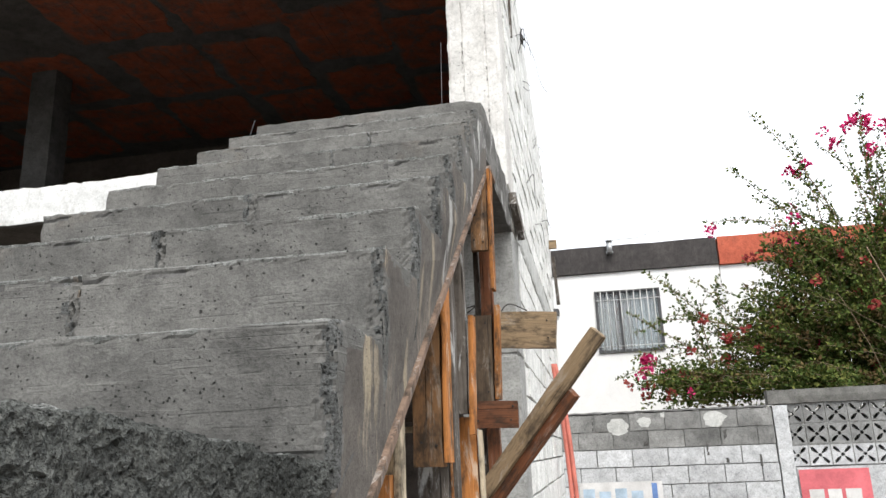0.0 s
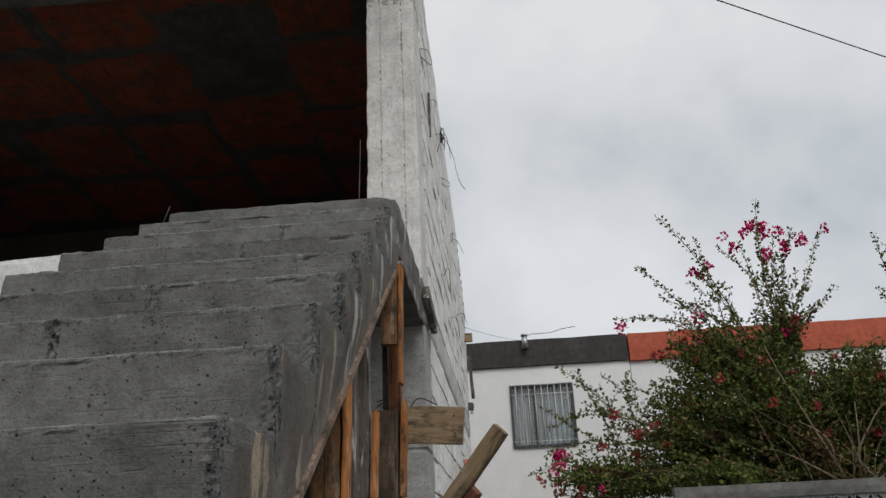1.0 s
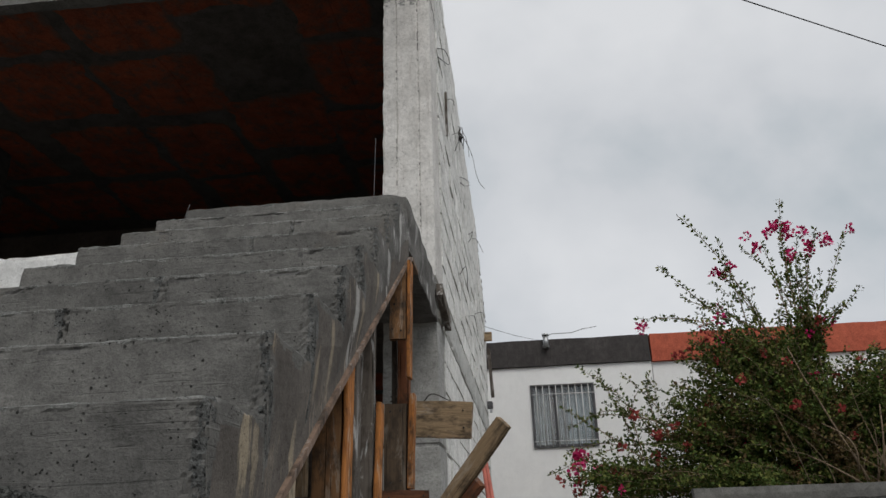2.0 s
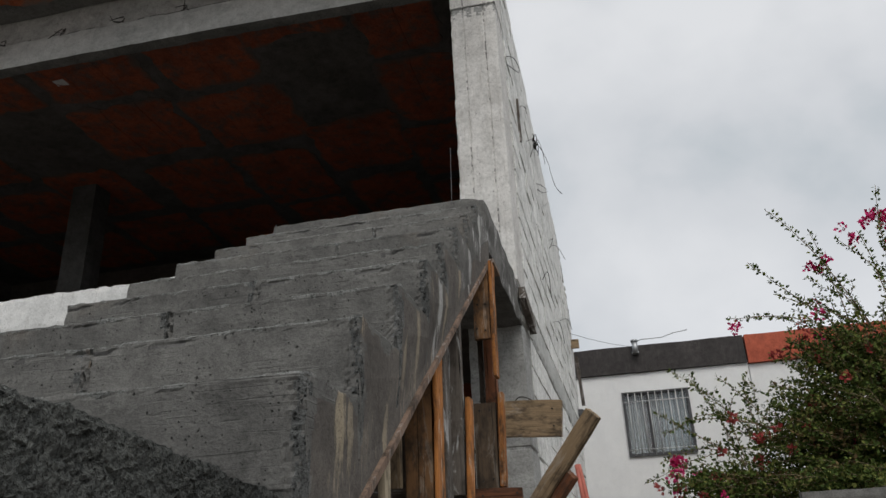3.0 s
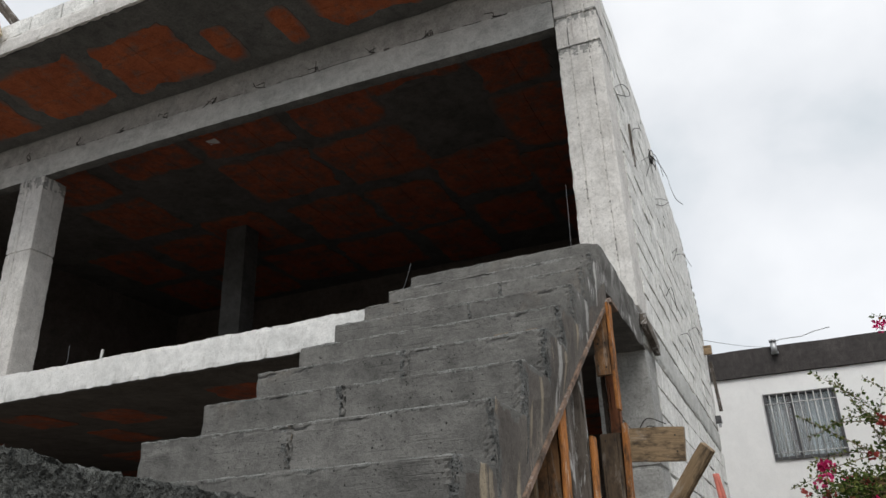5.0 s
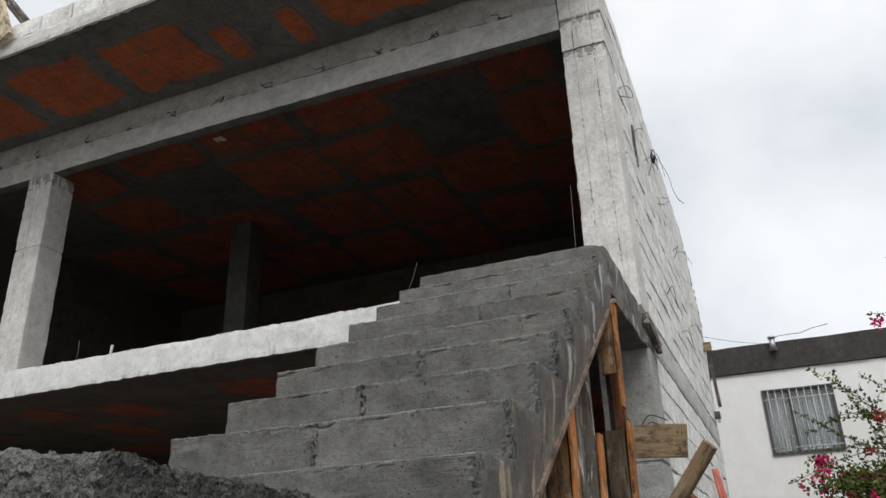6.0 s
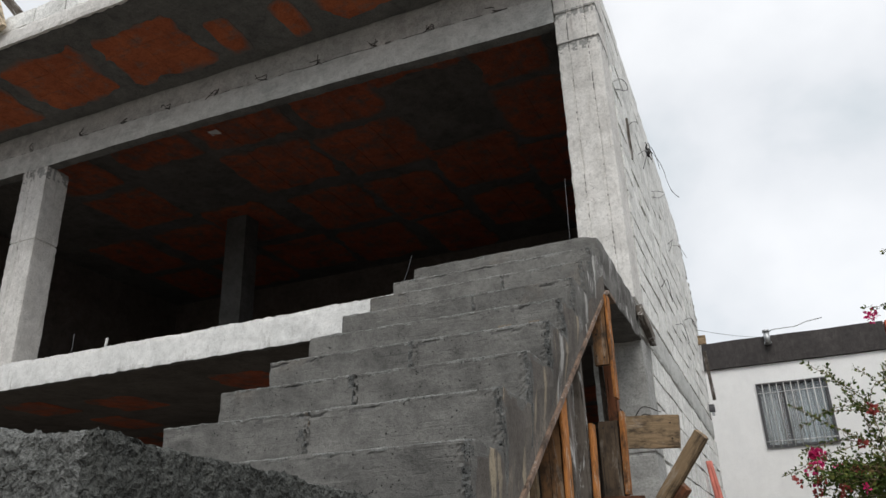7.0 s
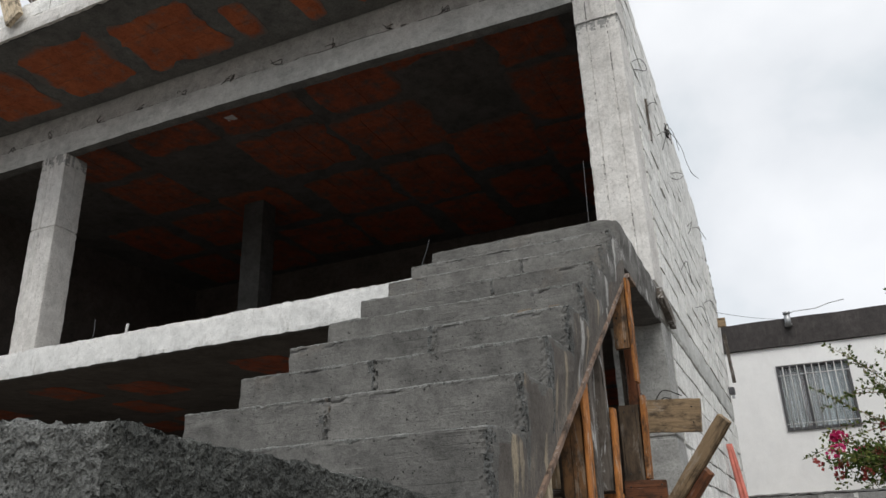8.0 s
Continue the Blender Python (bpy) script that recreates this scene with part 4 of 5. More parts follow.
def window(parent_x, z0, z1, w):
    """A barred window with a curtain behind the glass."""
    win = thing("window_1", "grey iron-framed window with upright bars and curtains", "window", kind="structure", at=(parent_x + w / 2, HY, z0))
    x0, x1 = parent_x, parent_x + w
    f = 0.045
    for lo, hi in (((x0, HY - 0.03, z0), (x0 + f, HY + 0.05, z1)), ((x1 - f, HY - 0.03, z0), (x1, HY + 0.05, z1)), ((x0 + f, HY - 0.03, z1 - f), (x1 - f, HY + 0.05, z1)), ((x0 + f, HY - 0.03, z0), (x1 - f, HY + 0.05, z0 + f)), ((x0 + w * 0.36, HY + 0.0, z0 + f), (x0 + w * 0.36 + 0.03, HY + 0.05, z1 - f))):
        part("window_frame", plain_box(lo, hi), IRON, win)
    pane = part("pane", plain_box((x0 + f, HY + 0.03, z0 + f), (x1 - f, HY + 0.036, z1 - f)), GLASS, win)
    pane.visible_shadow = False
    grille = part("grille", tube([(x0 + 0.01, HY - 0.045, z1 - 0.012), (x1 - 0.01, HY - 0.045, z1 - 0.012)], 0.010, sides=5), IRON_PALE, win, "pale iron bar grille")
    for z in (z0 + 0.10, z1 - 0.18):
        part("cross_bar", tube([(x0 + 0.01, HY - 0.058, z), (x1 - 0.01, HY - 0.058, z)], 0.007, sides=5), IRON_PALE, grille)
    n = 9
    for i in range(n):
        x = x0 + f + (w - 2 * f) * (i + 0.5) / n
        part("bar", tube([(x, HY - 0.045, z0 + 0.01), (x, HY - 0.045, z1 - 0.024)], 0.008, sides=5), IRON_PALE, grille)
    # cloths of several colours hang behind the panes
    for lo, hi, cloth, label in ((0.0, 0.25, CURTAIN, "grey pleated curtain"), (0.27, 0.40, CLOTH, "reddish brown cloth"), (0.42, 0.55, CURTAIN, "grey pleated curtain"), (0.57, 1.0, CLOTH_BLUE, "pale blue-grey curtain")):
        bm = bmesh.new()
        cols = []
        for i in range(25):
            x = x0 + f + (w - 2 * f) * (lo + (hi - lo) * i / 24)
            y = HY + 0.12 + 0.022 * math.sin(i * 1.3 + lo * 9) + 0.01 * math.sin(i * 2.7)
            cols.append([bm.verts.new((x, y + e, z)) for e in (0, 0.006) for z in (z0 + 0.02, z1 - 0.02)])
        for p, q in zip(cols, cols[1:]):
            for i, j in ((0, 1), (1, 3), (3, 2), (2, 0)):
                bm.faces.new((p[i], q[i], q[j], p[j]))
        part("curtain", bm, cloth, win, label)


def houses():
    h = thing("house", "white plastered house with a dark painted parapet band", "house", at=(0, 14, 0))
    # wall with the window opening through it
    wx0, wx1, wz0, wz1 = 0.53, 1.63, 3.22, 4.30
    for lo, hi in (((-6.0, HY, 0), (wx0, HY + 0.2, 4.62)), ((wx1, HY, 0), (2.655, HY + 0.2, 4.62)), ((wx0, HY, 0), (wx1, HY + 0.2, wz0)), ((wx0, HY, wz1), (wx1, HY + 0.2, 4.62))):
        part("wall", plain_box(lo, hi), PLASTER, h)
    part("parapet_band", rough_box((-6.0, HY - 0.05, 4.623), (2.655, HY + 0.2, 5.10), 0.25, 0.004, 0.012, 4, 2), DARKBAND, h, "dark grey painted parapet")
    part("roof", plain_box((-6.0, HY + 0.203, 4.45), (2.655, HY + 7, 4.62)), MORTAR, h)
    part("back_wall", plain_box((-6.0, HY + 1.9, 0), (2.655, HY + 2.1, 4.44)), MORTAR, h)
    h2 = thing("house", "white plastered house with a terracotta painted parapet band", "house", at=(6, 14, 0))
    part("wall", plain_box((2.67, HY + 0.012, 0), (19, HY + 0.2, 4.60)), PLASTER, h2)
    part("parapet_band", rough_box((2.67, HY - 0.055, 4.603), (19, HY + 0.2, 5.10), 0.25, 0.004, 0.012, 4, 3), REDBAND, h2, "terracotta painted parapet")
    part("roof", plain_box((2.67, HY + 0.203, 4.42), (19, HY + 7, 4.6)), MORTAR, h2)
    window(wx0, wz0, wz1, wx1 - wx0)
    v = thing("vent_pipe", "short galvanised vent pipe fixed to the dark parapet", "vent pipe", at=(0.86, HY - 0.1, 4.9))
    pipe = part("pipe", tube([(0.86, HY - 0.11, 4.93), (0.86, HY - 0.11, 5.14)], 0.05, sides=12), GALV, v)
    part("cap", tube([(0.86, HY - 0.11, 5.145), (0.86, HY - 0.11, 5.18)], 0.062, sides=12), GALV, pipe)
    part("bracket", plain_box((0.80, HY - 0.11, 4.95), (0.92, HY - 0.052, 4.98)), GALV, v)
    a = [(0.88, HY - 0.06, 5.16), (0.98, HY - 0.03, 5.20), (1.33, HY, 5.21), (1.54, HY, 5.27), (1.78, HY, 5.30)]
    solid("antenna_rod", tube(a, 0.008, sides=5), GALV, "thin bent metal rod above the parapet", "rod")
    lamp = thing("wall_lamp", "small dark wall lamp at the end of the block wall", "lamp", at=(0.0, 9.9, 3.4))
    part("housing", rough_box((-0.05, 10.0, 3.33), (0.03, 10.10, 3.43), 0.06, 0.001, 0.01), IRON, lamp)
    part("glass", rough_box((-0.02, 10.02, 3.28), (0.02, 10.08, 3.328), 0.06, 0.001, 0.006), GALV, lamp)


houses()

# ---- garden wall with breeze blocks ----
GY = 9.5


def breeze_mesh():
    """A pierced block: four leaf holes round a middle hole, cut right through."""
    w, h, d, nx, ny = 0.220, 0.214, 0.10, 22, 22
    solid_cell = {}
    for i in range(nx):
        for j in range(ny):
            u, v = (i + 0.5) / nx * 2 - 1, (j + 0.5) / ny * 2 - 1
            hole = abs(u) + abs(v) < 0.22
            for su, sv in ((1, 1), (1, -1), (-1, 1), (-1, -1)):
                a, b = (u * su + v * sv) / 2 - 0.50, (u * su - v * sv) / 2
                hole |= (a / 0.29) ** 2 + (b / (0.07 + 0.19 * max(0, a + 0.29))) ** 2 < 1
            solid_cell[i, j] = not hole
    bm = bmesh.new()
    cache = {}

    def vert(i, j, k):
        if (i, j, k) not in cache:
            cache[i, j, k] = bm.verts.new((w * (i / nx - 0.5), d * (k - 0.5), h * (j / ny - 0.5)))
        return cache[i, j, k]

    for (i, j), s in solid_cell.items():
        if not s:
            continue
        bm.faces.new((vert(i, j, 0), vert(i + 1, j, 0), vert(i + 1, j + 1, 0), vert(i, j + 1, 0)))
        bm.faces.new((vert(i, j, 1), vert(i, j + 1, 1), vert(i + 1, j + 1, 1), vert(i + 1, j, 1)))
        for di, dj, e in ((-1, 0, (0, 0, 0, 1)), (1, 0, (1, 1, 1, 0)), (0, -1, (1, 0, 0, 0)), (0, 1, (0, 1, 1, 1))):
            if not solid_cell.get((i + di, j + dj), False):
                a, b = (i + e[0], j + e[1]), (i + e[2], j + e[3])
                bm.faces.new((vert(*a, 0), vert(*b, 0), vert(*b, 1), vert(*a, 1)))
    bmesh.ops.recalc_face_normals(bm, faces=bm.faces)
    return bm


def garden_wall():
    core = plain_box((-0.05, GY + 0.012, 0), (2.33, GY + 0.15, 2.03))
    wall = solid("garden_wall", core, MORTAR, "block garden wall, grey above and whitewashed below", "wall", kind="structure")
    rnd = random.Random(9)
    gm = [mesh_of("concrete_block", rough_box((-0.198, -0.02, -0.098), (0.198, 0.02, 0.098), 0.1, 0.002, 0.004, 11, 70 + i), BLOCKG) for i in range(4)]
    wm = [mesh_of("concrete_block", rough_box((-0.1965, -0.02, -0.0965), (0.1965, 0.02, 0.0965), 0.1, 0.002, 0.005, 11, 80 + i), GARDEN) for i in range(4)]
    for n in range(10):
        z = 2.03 - 0.2 * (n + 1)
        for j in range(-1, 6):
            x = -0.05 + 0.4 * j + (0.2 if n % 2 else 0)
            a, b = max(x, -0.05), min(x + 0.4, 2.33)
            if b - a < 0.1:
                continue
            ob = new("concrete_block", (gm if n < 2 else wm)[rnd.randrange(4)])
            ob.parent = wall
            ob.location = ((a + b) / 2, GY + 0.006 - rnd.uniform(0, 0.008), z + 0.1)
            ob.scale = ((b - a) / 0.4, 1, 1)
    part("pilaster", rough_box((2.335, GY - 0.03, 0), (2.50, GY + 0.15, 2.05), 0.12, 0.004, 0.01, 8, 4), GARDEN, wall)
    low = part("panel_wall", rough_box((2.505, GY, 0), (9.0, GY + 0.15, 1.37), 0.3, 0.003, 0.008, 5, 8), GARDEN, wall)
    part("coping", rough_box((2.3, GY - 0.02, 2.055), (9.0, GY + 0.16, 2.22), 0.1, 0.006, 0.012, 6, 12), COPING, wall)
    part("mortar_patch", rough_box((0.0, GY - 0.03, 2.032), (2.298, GY + 0.14, 2.06), 0.06, 0.012, 0.012, 9, 14), BLOCKG, wall)
    bw = mesh_of("breeze_block", breeze_mesh(), GARDEN)
    bg = mesh_of("breeze_block", breeze_mesh(), BREEZE)
    for r in range(3):
        for c in range(27):
            ob = new("breeze_block", bw if r == 0 else bg)
            ob.parent = wall
            ob.location = (2.545 + 0.232 * c, GY + 0.06, 1.49 + 0.228 * r)
            ob.rotation_euler = (0, 0, rnd.uniform(-0.01, 0.01))
    for r in range(4):
        z = 1.375 + 0.228 * r
        part("joint", plain_box((2.505, GY + 0.02, z - 0.006 * (r > 0)), (8.6, GY + 0.10, z + 0.008)), MORTAR, wall)
    for c in range(27):
        x = 2.661 + 0.232 * c
        part("joint", plain_box((x - 0.006, GY + 0.021, 1.385), (x + 0.006, GY + 0.099, 2.05)), MORTAR, wall)
    # dark boxes set proud, painting in the shade of joints without mortar
    for x, z, w, h in ((0.327, 1.92, 0.03, 0.16), (1.80, 1.75, 0.05, 0.12), (1.588, 1.61, 0.035, 0.17), (0.914, 1.68, 0.06, 0.05), (1.79, 1.47, 0.04, 0.06), (2.15, 1.46, 0.03, 0.14)):
        part("open_joint", rough_box((x - w / 2, GY - 0.022, z - h / 2), (x + w / 2, GY, z + h / 2), 0.03, 0.003, 0.008, 20, x), RAW, wall)
    # patches of pale render on the grey courses
    for i, (x, z, r) in enumerate(((0.62, 1.88, 0.15), (0.92, 1.93, 0.09), (1.70, 1.93, 0.14), (1.15, 2.0, 0.05))):
        bm = bmesh.new()
        ring = [bm.verts.new((x + r * (0.85 + 0.3 * noise.noise(Vector((math.cos(a) * 2, math.sin(a) * 2, i))) + 0.25 * noise.noise(Vector((math.cos(a) * 7, math.sin(a) * 7, i)))) * math.cos(a), GY - 0.017, z + 0.75 * r * math.sin(a) * (0.85 + 0.4 * noise.noise(Vector((math.sin(a) * 4, i, 3)))))) for a in [2 * math.pi * s / 24 for s in range(24)]]
        f = bm.faces.new(ring)
        ext = bmesh.ops.extrude_face_region(bm, geom=[f])
        for v in ext["geom"]:
            if isinstance(v, bmesh.types.BMVert):
                v.co.y += 0.02
        bmesh.ops.recalc_face_normals(bm, faces=bm.faces)
        part("render_patch", bm, BEAM_LOW, wall)


garden_wall()


def painted_signs():
    s = thing("painted_sign", "faded blue hand-painted lettering on the white wall", "sign", at=(0.6, GY, 1.1))
    part("field", plain_box((0.12, GY - 0.024, 0.75), (1.05, GY - 0.020, 1.27)), WHITEPAINT, s)
    for i, x in enumerate((0.16, 0.34, 0.52, 0.70)):
        part("letter_bar", plain_box((x, GY - 0.028, 0.9), (x + 0.13, GY - 0.0245, 1.20 - 0.03 * (i % 2))), BLUE, s)
    part("letter_bar", plain_box((0.93, GY - 0.028, 0.95), (0.99, GY - 0.0245, 1.25)), BLUE_DEEP, s)
    r = thing("painted_sign", "red painted panel with pale lettering on the garden wall", "sign", at=(2.8, GY, 1.1))
    part("field", plain_box((2.52, GY - 0.010, 0.7), (3.24, GY - 0.005, 1.34)), REDPAINT, r)
    for x, w, h in ((2.60, 0.15, 0.20), (2.79, 0.14, 0.17), (2.97, 0.16, 0.17)):
        part("letter_bar", plain_box((x, GY - 0.014, 1.12 - h), (x + w, GY - 0.0105, 1.13)), WHITEPAINT, r)


painted_signs()
solid("planter_bed", rough_box((-0.04, GY + 0.165, 0), (14, HY - 0.06, 1.95), 0.5, 0.03, 0.01, 2, 3), EARTH, "raised earth bed behind the garden wall", "planting bed", kind="structure")


# ---- bougainvillea ----
def leaf(bm, q, d, size, rnd, wide=0.32):
    """A folded leaf of four triangles."""
    u = Vector((rnd.gauss(0, 1), rnd.gauss(0, 1), rnd.gauss(0, 1)))
    side = d.cross(u)
    if side.length < 1e-4:
        return
    side.normalize()
    d = (d + side * rnd.uniform(-0.9, 0.9)).normalized()
    side = d.cross(u).normalized()
    up = side.cross(d)
    w = size * wide
    a, t = bm.verts.new(q), bm.verts.new(q + d * size)
    m = q + d * size * 0.45
    l, r = bm.verts.new(m + side * w + up * size * 0.08), bm.verts.new(m - side * w + up * size * 0.08)
    bm.faces.new((a, r, t))
    bm.faces.new((a, t, l))


def bract(bm, q, size, rnd):
    for _ in range(rnd.randint(14, 26)):
        d = Vector((rnd.gauss(0, 1), rnd.gauss(0, 1), rnd.gauss(0, 1))).normalized()
        leaf(bm, q + d * size * rnd.uniform(0.1, 0.75), (d + Vector((0, 0, 0.2))).normalized(), 0.05 * rnd.uniform(0.8, 1.3), rnd, 0.5)


def stem_line(a, b, sag, rnd, n=9):
    a, b = Vector(a), Vector(b)
    off = Vector((rnd.uniform(-1, 1), rnd.uniform(-1, 1), 0)) * 0.12
    out = []
    for i in range(n + 1):
        t = i / n
        q = a.lerp(b, t) + off * math.sin(math.pi * t) + Vector((0, 0, sag * math.sin(math.pi * t)))
        out.append(q + Vector((noise.noise(q * 2.3), noise.noise(q * 2.1 + Vector((5, 0, 0))), noise.noise(q * 2.7))) * 0.04 * t)
    return out


def dress(bm, line, start, density, size, rnd):
    """Leaves along a stem from the share start on."""
    for i in range(len(line) - 1):
        if (i + 1) / len(line) < start:
            continue
        d = (line[i + 1] - line[i])
        n = max(1, int(d.length * density))
        for s in range(n):
            q = line[i].lerp(line[i + 1], rnd.random())
            out = Vector((rnd.gauss(0, 1), rnd.gauss(0, 1), rnd.gauss(0, 0.8))).normalized()
            leaf(bm, q + out * rnd.uniform(0, 0.035), (out + d.normalized() * 0.6).normalized(), size * rnd.uniform(0.7, 1.3), rnd)


def bougainvillea(at, seed, shoots, lobes, stems, label, twigs, heads=(), faded=()):
    rnd = random.Random(seed)
    plant = thing("bougainvillea", label, "shrub", "flowering shrubs", at=at)
    base = Vector(at)
    crown, branch, bloom, red, dry = bmesh.new(), bmesh.new(), bmesh.new(), bmesh.new(), bmesh.new()
    for end, r in stems:
        line = stem_line(base + Vector((rnd.uniform(-0.1, 0.1), 0, 0)), end, 0.05, rnd)
        part("trunk", tube(line, r, sides=7, taper=0.35), BARK, plant)
    for start, end, flowers in shoots:
        line = stem_line(start, end, rnd.uniform(0.05, 0.2), rnd, 14)
        tube(line, 0.011, branch, 4, 0.3)
        dress(crown, line, 0.1, 80, 0.053, rnd)
        for s in range(flowers):
            i = rnd.randint(int(len(line) * 0.6), len(line) - 1)
            bract(bloom, line[i] + Vector((rnd.uniform(-0.09, 0.09), rnd.uniform(-0.09, 0.09), rnd.uniform(-0.06, 0.08))), 0.10, rnd)
        for s in range(1 + flowers):
            i = rnd.randint(2, len(line) // 2)
            tip = line[i] + (line[i + 1] - line[i]).normalized() * rnd.uniform(0.15, 0.35) + Vector((rnd.uniform(-0.25, 0.25), rnd.uniform(-0.2, 0.2), rnd.uniform(-0.02, 0.18)))
            side = stem_line(line[i], tip, 0.02, rnd, 4)
            tube(side, 0.005, branch, 3, 0.4)
            dress(crown, side, 0.0, 66, 0.058, rnd)
    for centre, size, count, redness in lobes:
        c = Vector(centre)
        for _ in range(count):
            v = Vector((rnd.gauss(0, 1), rnd.gauss(0, 1), rnd.gauss(0, 1))).normalized() * rnd.random() ** 0.4
            q = c + Vector((v.x * size[0], v.y * size[1], v.z * size[2]))
            root = base.lerp(c, 0.55) + Vector((rnd.uniform(-0.3, 0.3), rnd.uniform(-0.2, 0.2), rnd.uniform(-0.2, 0.2)))
            d = (q - root).normalized()
            twig = stem_line(q - d * 0.35, q + d * rnd.uniform(0.0, 0.22) + Vector((0, 0, rnd.uniform(-0.08, 0.1))), 0.03, rnd, 5)
            if rnd.random() < 0.4:
                tube(twig, 0.006, branch, 3, 0.4)
            dress(crown if rnd.random() > (0.10 if redness >= 0 else 0.75) else dry, twig, 0.0, 78, 0.053, rnd)
            if rnd.random() < redness:
                bract(red if rnd.random() < 0.75 else bloom, twig[-1], 0.06, rnd)
    for x, z, n in heads:
        for _ in range(n):
            bract(bloom, Vector((x + rnd.gauss(0, 0.045), base.y + rnd.gauss(0, 0.1), z + rnd.gauss(0, 0.045))), 0.095, rnd)
    for x, z in faded:
        bract(red, Vector((x + rnd.gauss(0, 0.06), base.y - 0.15 + rnd.gauss(0, 0.12), z + rnd.gauss(0, 0.05))), 0.085, rnd)
    # bare brown sticks and dry litter low in the shrub
    for _ in range(16):
        a = base + Vector((rnd.gauss(0, 0.35), rnd.uniform(-0.7, -0.3), rnd.uniform(0.1, 0.4)))
        b = a + Vector((rnd.gauss(0, 0.5), rnd.uniform(-0.2, 0.1), rnd.uniform(0.3, 1.3)))
        tube(stem_line(a, b, 0.04, rnd), rnd.uniform(0.005, 0.013), branch, 4, 0.4)
        dress(dry, stem_line(a, a.lerp(b, 0.6) + Vector((rnd.gauss(0, 0.3), 0, 0)), 0.0, rnd, 5), 0.0, 45, 0.05, rnd)
    for a, b in twigs:
        tube(stem_line(a, b, 0.05, rnd), 0.016, branch, 5, 0.4)
    part("crown", crown, LEAF, plant)
    tagged(part("twig_mass", branch, BARK, plant), kind="stuff")
    part("blossom", bloom, BLOOM, plant, "magenta bracts")
    part("faded_blossom", red, BLOOM_RED, plant, "dull red bracts")
    part("dry_leaves", dry, TWIG_DRY, plant)


BY = 11.0


def fan(roots, tips):
    """Shoots from one of the roots to each tip."""
    return [((*roots[i % len(roots)][:1], BY + 0.1 * math.sin(i), roots[i % len(roots)][1]), (x, BY + 0.15 * math.sin(3 * i), z), n) for i, (x, z, n) in enumerate(tips)]


UPPER = fan([(4.42, 3.9), (4.3, 4.0), (4.5, 4.0)], [(4.46, 6.45, 0), (5.28, 5.87, 0), (4.86, 5.86, 0), (4.64, 5.85, 0), (4.02, 5.75, 0), (3.78, 5.74, 0), (4.93, 5.05, 0), (5.08, 4.79, 0), (4.3, 5.8, 0), (4.72, 5.55, 0), (5.27, 4.94, 0), (4.2, 5.3, 0), (4.5, 5.5, 0)])
LEFT = fan([(3.95, 4.3), (3.85, 4.1), (3.7, 4.0)], [(2.91, 6.28, 0), (2.53, 5.51, 0), (3.41, 5.84, 0), (3.45, 5.35, 0), (2.11, 4.66, 0), (2.45, 4.72, 0), (2.75, 4.95, 0), (3.1, 4.95, 1), (3.3, 4.85, 0)])
FADED = ((0.93, 2.49), (1.16, 2.30), (1.09, 2.44), (1.27, 2.32), (1.51, 2.55), (1.75, 2.89), (1.93, 3.24), (2.16, 2.72), (2.30, 2.96), (3.00, 4.27), (2.62, 3.95), (2.93, 3.47), (3.46, 3.69), (3.11, 4.56), (2.81, 4.17))
LOW = fan([(2.3, 2.9), (2.0, 2.7), (2.5, 3.1)], [(1.21, 4.04, 0), (1.48, 3.98, 0), (1.80, 3.92, 0), (2.24, 3.9, 0), (0.95, 3.45, 0), (1.0, 3.2, 0), (0.70, 2.55, 0), (0.95, 2.82, 0), (1.3, 3.3, 0), (1.75, 3.45, 0), (2.0, 3.6, 0)])
